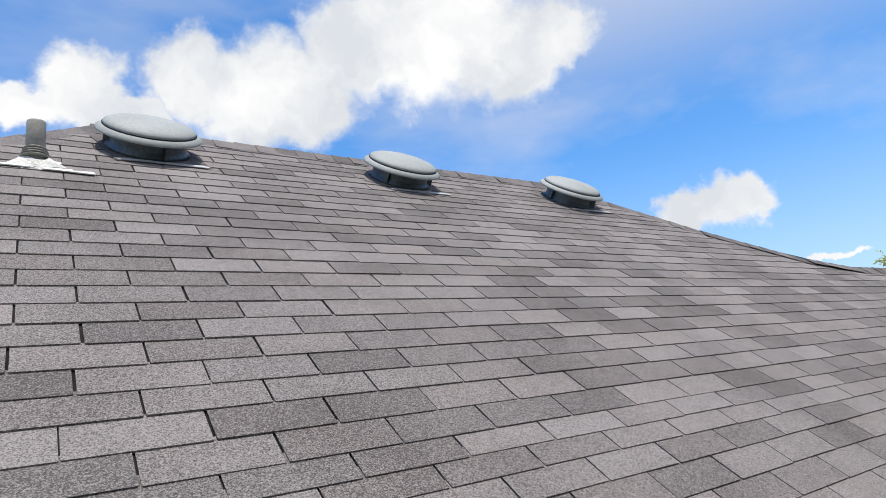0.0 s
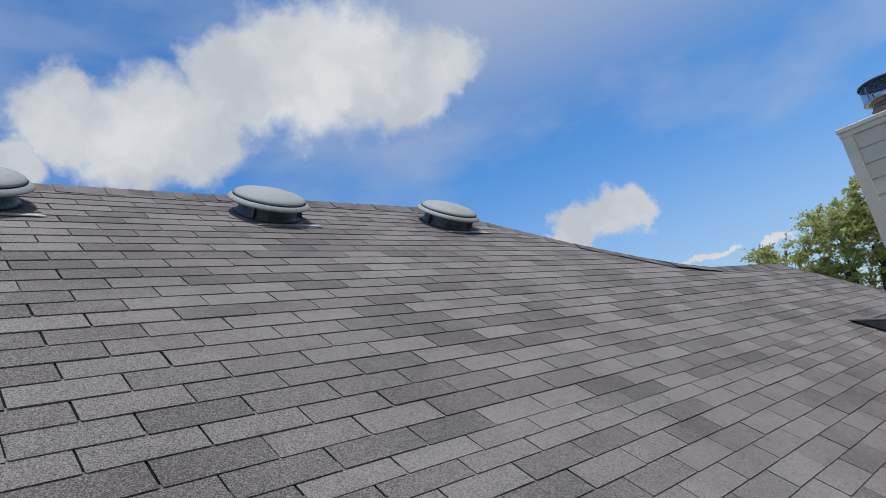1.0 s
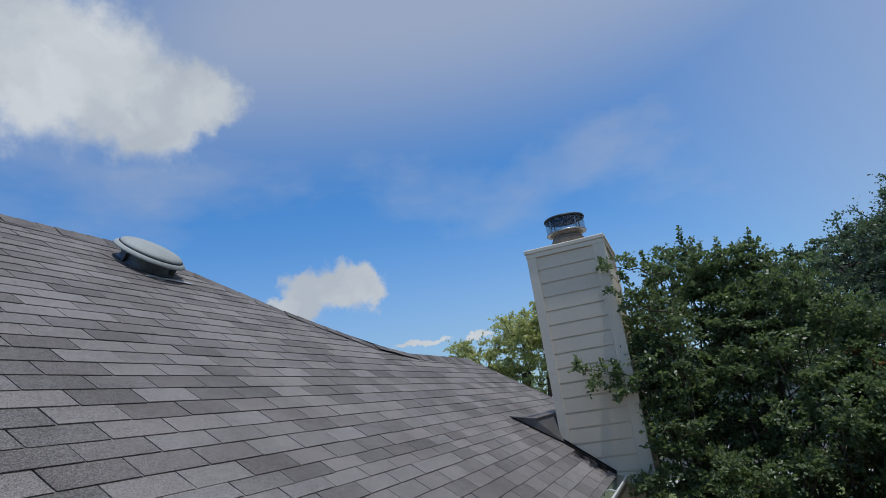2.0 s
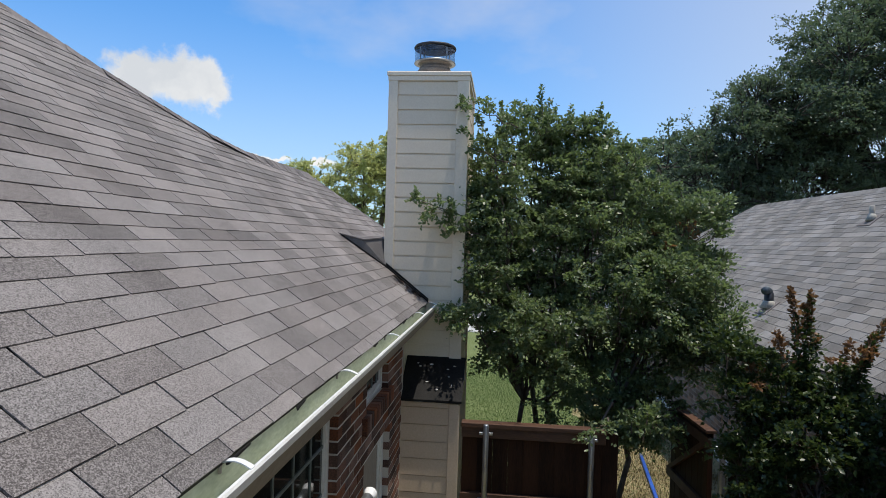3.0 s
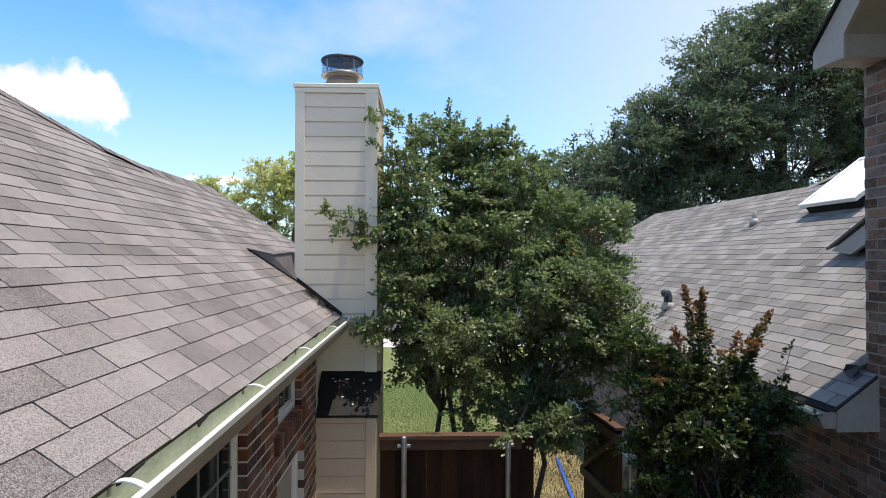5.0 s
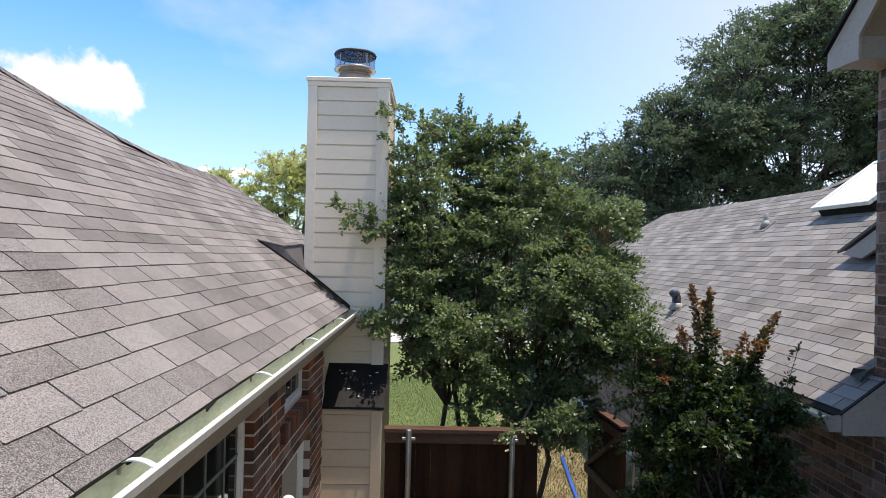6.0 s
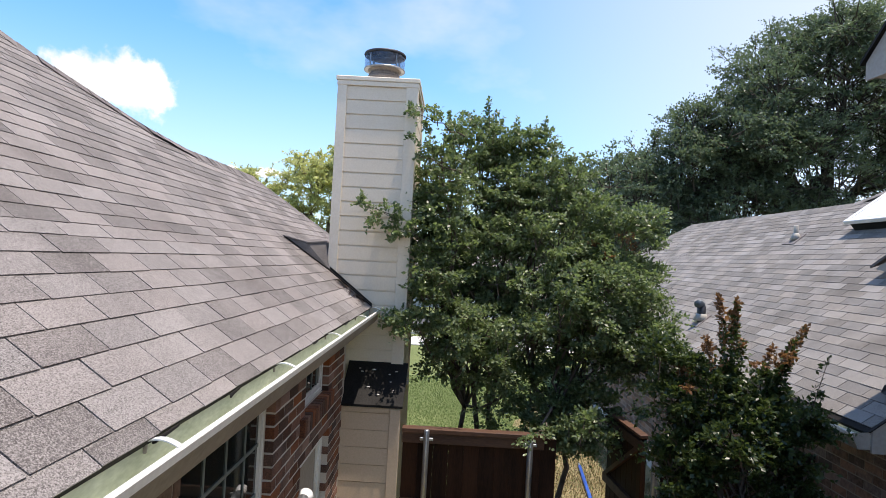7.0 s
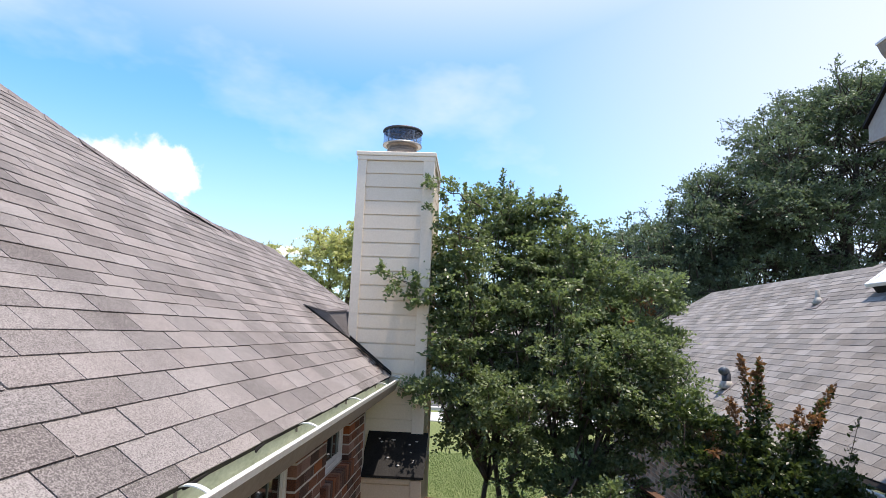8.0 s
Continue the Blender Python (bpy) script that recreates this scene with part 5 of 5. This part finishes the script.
G = GROUND
tree("crape_myrtle", "dense dark green multi-stemmed crape myrtle behind the fence",
     [((5.15, -1.15, G), (5.3, -0.95, -0.3), 0.034, 0.022), ((5.2, -1.22, G), (5.5, -1.1, 0.0), 0.038, 0.022), ((5.3, -1.3, G), (5.6, -1.35, 0.2), 0.034, 0.022),
      ((5.3, -1.95, G), (5.2, -2.0, -0.2), 0.034, 0.022), ((5.4, -2.05, G), (5.6, -2.3, 0.0), 0.038, 0.022), ((5.35, -1.9, G), (5.6, -1.7, 0.1), 0.034, 0.022)],
     [(5.5, -1.05, 1.30, 0.62, 0.55, 0.70), (5.6, -1.35, 0.65, 0.85, 0.75, 0.75), (5.5, -0.95, -0.1, 0.65, 0.5, 0.55), (5.6, -1.75, 1.25, 0.55, 0.50, 0.65),
      (5.5, -2.1, 0.55, 0.85, 0.75, 0.65), (5.4, -2.6, 0.15, 0.75, 0.62, 0.55), (5.4, -1.7, -0.25, 0.75, 0.75, 0.50), (5.3, -2.28, -0.50, 0.5, 0.42, 0.42),
      (5.2, -2.74, -0.35, 0.5, 0.42, 0.42), (5.2, -1.95, -1.0, 0.4, 0.4, 0.45), (5.1, -1.34, -1.08, 0.28, 0.20, 0.30), (4.95, -0.80, -0.50, 0.36, 0.22, 0.30), (5.2, -1.15, -0.62, 0.40, 0.34, 0.28), (5.1, -2.05, -1.35, 0.36, 0.36, 0.36), (5.1, -2.35, -1.05, 0.36, 0.32, 0.36), (5.0, -2.78, -0.52, 0.30, 0.30, 0.20),
      (5.4, -1.25, 1.75, 0.14, 0.10, 0.30), (5.5, -1.72, 1.75, 0.20, 0.16, 0.22), (5.4, -0.80, 1.70, 0.24, 0.2, 0.24), (5.4, -1.05, 1.78, 0.3, 0.24, 0.22), (5.5, -1.6, 1.72, 0.25, 0.22, 0.2), (4.75, -0.62, 1.25, 0.24, 0.18, 0.34), (4.75, -0.62, 0.72, 0.24, 0.18, 0.34), (4.5, -0.95, -0.25, 0.25, 0.30, 0.22), (4.55, -1.40, -0.30, 0.25, 0.30, 0.22), (4.55, -1.85, 0.0, 0.25, 0.30, 0.25), (4.6, -2.3, -0.1, 0.25, 0.30, 0.25), (5.0, -2.2, -1.15, 0.34, 0.30, 0.30), (5.0, -1.9, -1.32, 0.3, 0.26, 0.26), (4.00, -1.98, -1.04, 0.13, 0.18, 0.12), (4.02, -1.72, -1.00, 0.10, 0.12, 0.09),
      (4.55, -0.62, 1.45, 0.22, 0.17, 0.36), (4.6, -0.60, 0.95, 0.26, 0.16, 0.30), (4.6, -0.58, 0.45, 0.28, 0.17, 0.35), (4.5, -0.58, 0.02, 0.26, 0.16, 0.28), (4.7, -0.85, -0.30, 0.35, 0.25, 0.28), (5.0, -0.74, 1.20, 0.30, 0.22, 0.45), (5.0, -0.74, 0.45, 0.35, 0.24, 0.50), (4.9, -0.72, -0.15, 0.30, 0.24, 0.30), (5.5, -2.75, 0.72, 0.5, 0.45, 0.35), (5.5, -2.98, 0.22, 0.36, 0.34, 0.30), (5.2, -1.55, 0.35, 0.6, 0.6, 0.6), (5.4, -1.45, 1.0, 0.6, 0.5, 0.5), (4.95, -2.85, -0.15, 0.36, 0.30, 0.30), (4.45, -0.60, 0.30, 0.16, 0.16, 0.25), (4.30, -0.52, -0.25, 0.2, 0.22, 0.16), (4.6, -0.66, 1.1, 0.2, 0.15, 0.4)],
     21000, 0.17, 0.043, MYRTLE, BARK, 11, 0.55, (TIP, [(5.3, -2.55, 0.62, 0.5, 0.4, 0.18)], 40),
     sprays=[(4.24, 0.02, 0.92, 0.07, 0.12, 0.05), (4.24, -0.14, 0.86, 0.08, 0.13, 0.07), (4.25, -0.31, 0.72, 0.10, 0.11, 0.14), (4.31, -0.41, 1.82, 0.07, 0.08, 0.15), (4.31, -0.40, 1.45, 0.07, 0.07, 0.14)],
     plumes=[((5.4, -1.15, 1.55), (5.4, -1.12, 2.30), 14, 0), ((5.4, -1.15, 1.5), (5.4, -1.22, 2.16), 13, 0), ((5.4, -0.75, 1.5), (5.4, -0.68, 2.12), 14, 0), ((5.4, -0.9, 1.5), (5.4, -0.92, 2.10), 13, 0),
             ((5.5, -1.5, 1.4), (5.5, -1.46, 2.10), 13, 0), ((5.5, -1.65, 1.4), (5.5, -1.78, 2.12), 14, 0), ((5.5, -1.8, 1.2), (5.5, -1.98, 1.85), 9, 0), ((5.5, -2.6, 0.8), (5.5, -3.0, 0.98), 7, 0.6)])
tree("shrub", "dark-leaved shrub with red young shoots beside the brick house",
     [((2.95, -2.98, G), (2.95, -2.98, -0.7), 0.04, 0.02), ((3.0, -2.85, G), (3.0, -2.80, -0.8), 0.035, 0.02), ((3.0, -3.15, G), (3.0, -3.22, -0.8), 0.035, 0.02)],
     [(2.95, -2.85, -0.66, 0.36, 0.34, 0.34), (2.95, -2.95, -1.1, 0.46, 0.50, 0.44), (3.0, -2.60, -0.72, 0.28, 0.24, 0.30), (3.1, -2.46, -0.50, 0.20, 0.14, 0.16), (3.1, -2.60, -1.0, 0.26, 0.20, 0.30), (2.95, -3.18, -0.66, 0.28, 0.24, 0.28), (2.95, -3.36, -0.62, 0.18, 0.14, 0.16), (2.95, -2.95, -1.65, 0.5, 0.62, 0.45),
      (3.1, -2.52, -0.26, 0.18, 0.14, 0.16), (3.1, -2.38, -0.16, 0.14, 0.12, 0.10), (2.95, -3.30, -1.1, 0.3, 0.22, 0.3), (2.95, -2.74, -0.34, 0.16, 0.14, 0.16), (2.95, -3.05, -0.40, 0.18, 0.16, 0.16)],
     6200, 0.13, 0.038, SHRUB, BARK, 12, 0.9, (TIP, [(2.95, -2.60, -0.10, 0.08, 0.07, 0.12), (2.95, -3.10, -0.14, 0.12, 0.12, 0.08), (2.95, -2.48, -0.36, 0.14, 0.12, 0.10)], 60), "shrub",
     plumes=[((2.95, -2.82, -0.35), (2.95, -2.72, 0.31), 30, 1.1), ((2.93, -2.86, -0.35), (2.95, -2.86, 0.28), 30, 0.9), ((2.97, -2.78, -0.35), (2.97, -2.80, 0.20), 26, 0.8), ((2.9, -2.72, -0.4), (2.92, -2.62, 0.02), 20, 1.5),
             ((2.95, -3.10, -0.40), (2.95, -3.36, 0.13), 30, 0.9), ((2.93, -3.05, -0.40), (2.95, -3.27, 0.02), 28, 0.8), ((2.95, -3.02, -0.4), (2.95, -3.13, -0.04), 20, 1.3), ((2.95, -3.38, -0.6), (2.95, -3.53, -0.07), 3.5, 0.3), ((2.95, -3.35, -0.6), (2.95, -3.50, -0.36), 16, 0.0)])
tree("oak_tree", "huge dark green oak behind the next house",
     [((23.0, -15.0, G), (23.0, -15.0, 4.5), 0.38, 0.22), ((23.0, -15.0, 1.0), (21.5, -13.0, 5.0), 0.22, 0.12), ((23.0, -15.0, 1.2), (24.0, -18.0, 5.5), 0.24, 0.12)],
     [(22.0, -15.5, 7.6, 4.0, 3.8, 3.0), (22.5, -12.0, 5.6, 3.0, 2.8, 2.4), (22.5, -18.5, 6.6, 3.5, 3.4, 2.8), (22.5, -15.0, 4.2, 3.8, 4.0, 2.0), (23.0, -10.0, 4.3, 2.6, 2.4, 1.9),
      (23.0, -20.5, 4.5, 3.0, 3.0, 2.6), (22.5, -15.0, 9.0, 2.4, 2.4, 1.6), (22.5, -10.8, 5.9, 1.7, 1.6, 1.4), (22.8, -9.2, 4.8, 1.5, 1.5, 1.3), (23.0, -12.0, 3.0, 3.2, 2.8, 1.6), (23.0, -8.2, 3.0, 2.2, 2.0, 1.7)],
     36000, 0.58, 0.105, OAK_LEAF, OAK_BARK, 13, 0.35)
tree("far_tree", "dark green tree further off behind the oak",
     [((34.0, -9.0, G), (34.0, -9.0, 2.5), 0.25, 0.15)],
     [(34.0, -9.0, 4.2, 3.0, 3.0, 2.8), (34.0, -6.5, 3.4, 2.4, 2.2, 2.4), (34.0, -12.5, 4.0, 3.2, 3.2, 3.0), (34.0, -4.2, 2.6, 2.0, 1.8, 1.8), (33.0, -7.2, 4.8, 1.4, 1.2, 1.4), (33.0, -9.8, 5.2, 1.8, 1.6, 1.5), (33.5, -8.0, 1.5, 4.0, 4.5, 2.2)],
     9500, 0.65, 0.16, OAK_LEAF, OAK_BARK, 14, 0.4)
tree("yellow_green_tree", "yellow-green spring tree with bare grey limbs beyond the roof",
     [((17.0, 3.6, G), (17.0, 3.7, 1.6), 0.16, 0.09), ((17.0, 3.6, -0.5), (17.1, 4.8, 2.0), 0.10, 0.06), ((17.0, 3.6, -0.5), (17.0, 2.6, 2.2), 0.10, 0.05)],
     [(17.0, 3.6, 2.6, 1.3, 1.2, 0.9), (17.0, 4.8, 2.0, 1.2, 1.1, 0.8), (17.0, 2.6, 3.0, 1.1, 0.9, 0.9), (17.0, 5.6, 1.3, 1.0, 0.8, 0.7), (17.0, 2.2, 1.8, 1.0, 0.9, 0.8), (17.0, 3.8, 1.3, 1.2, 1.3, 0.6)],
     4000, 0.34, 0.090, LIME_LEAF, BARK, 15, 0.5)

# ---- pieces of the roofs and walls ----
field(roof, ROOF_M, OUTLINE, 36, -5.0, 8.0, lambda a, u: -1.9 < a < 3.85 and u < 1.80, (SHINGLE, SHINGLE_REST),
      [(CHIMNEY[0] - 0.16, CHIMNEY[1] + 0.2, -0.1, 0.52), (4.42, 8.1, -0.1, 0.30)], 1, lambda k: max(-0.12, min(0.15, 0.06 * (k - 11))) if k > 7 else 0.0, laid)
field(nroof, N_M, N_OUT, 53, -17.6, -2.86, lambda a, u: a > -6.2 and u < 3.2, (NEIGHBOUR_SHINGLE, NEIGHBOUR_REST), [], 2)
brick_wall(wall, WY, -1, 1.86, 4.02, GROUND, -0.215, HOLES, lambda x, z: z > -1.75, (BRICK, BRICK_CUT), 22)
brick_wall(wall, WY, -1, -1.5, 0.69, GROUND, -0.215, HOLES, lambda x, z: False, (BRICK, BRICK_REST), 23)
brick_wall(wing, NW, 1, 0.8, WX, GROUND, 2.40, [], lambda x, z: x > 2.0 and -1.4 < z < 1.80, (BRICK_N, BRICK_REST), 24, course=0.0765, cut=lambda x, z: z > 1.99 + max(0.0, WX - x - 0.05) * 0.9)
brick_wall(wall, WY, -1, -5.0, -1.5, GROUND, -0.215, HOLES, lambda x, z: False, (BRICK, BRICK_REST), 25)
brick_wall(wing, NW, 1, -4.5, 0.8, GROUND, 1.98, [], lambda x, z: False, (BRICK_N, BRICK_REST), 26, course=0.0765)
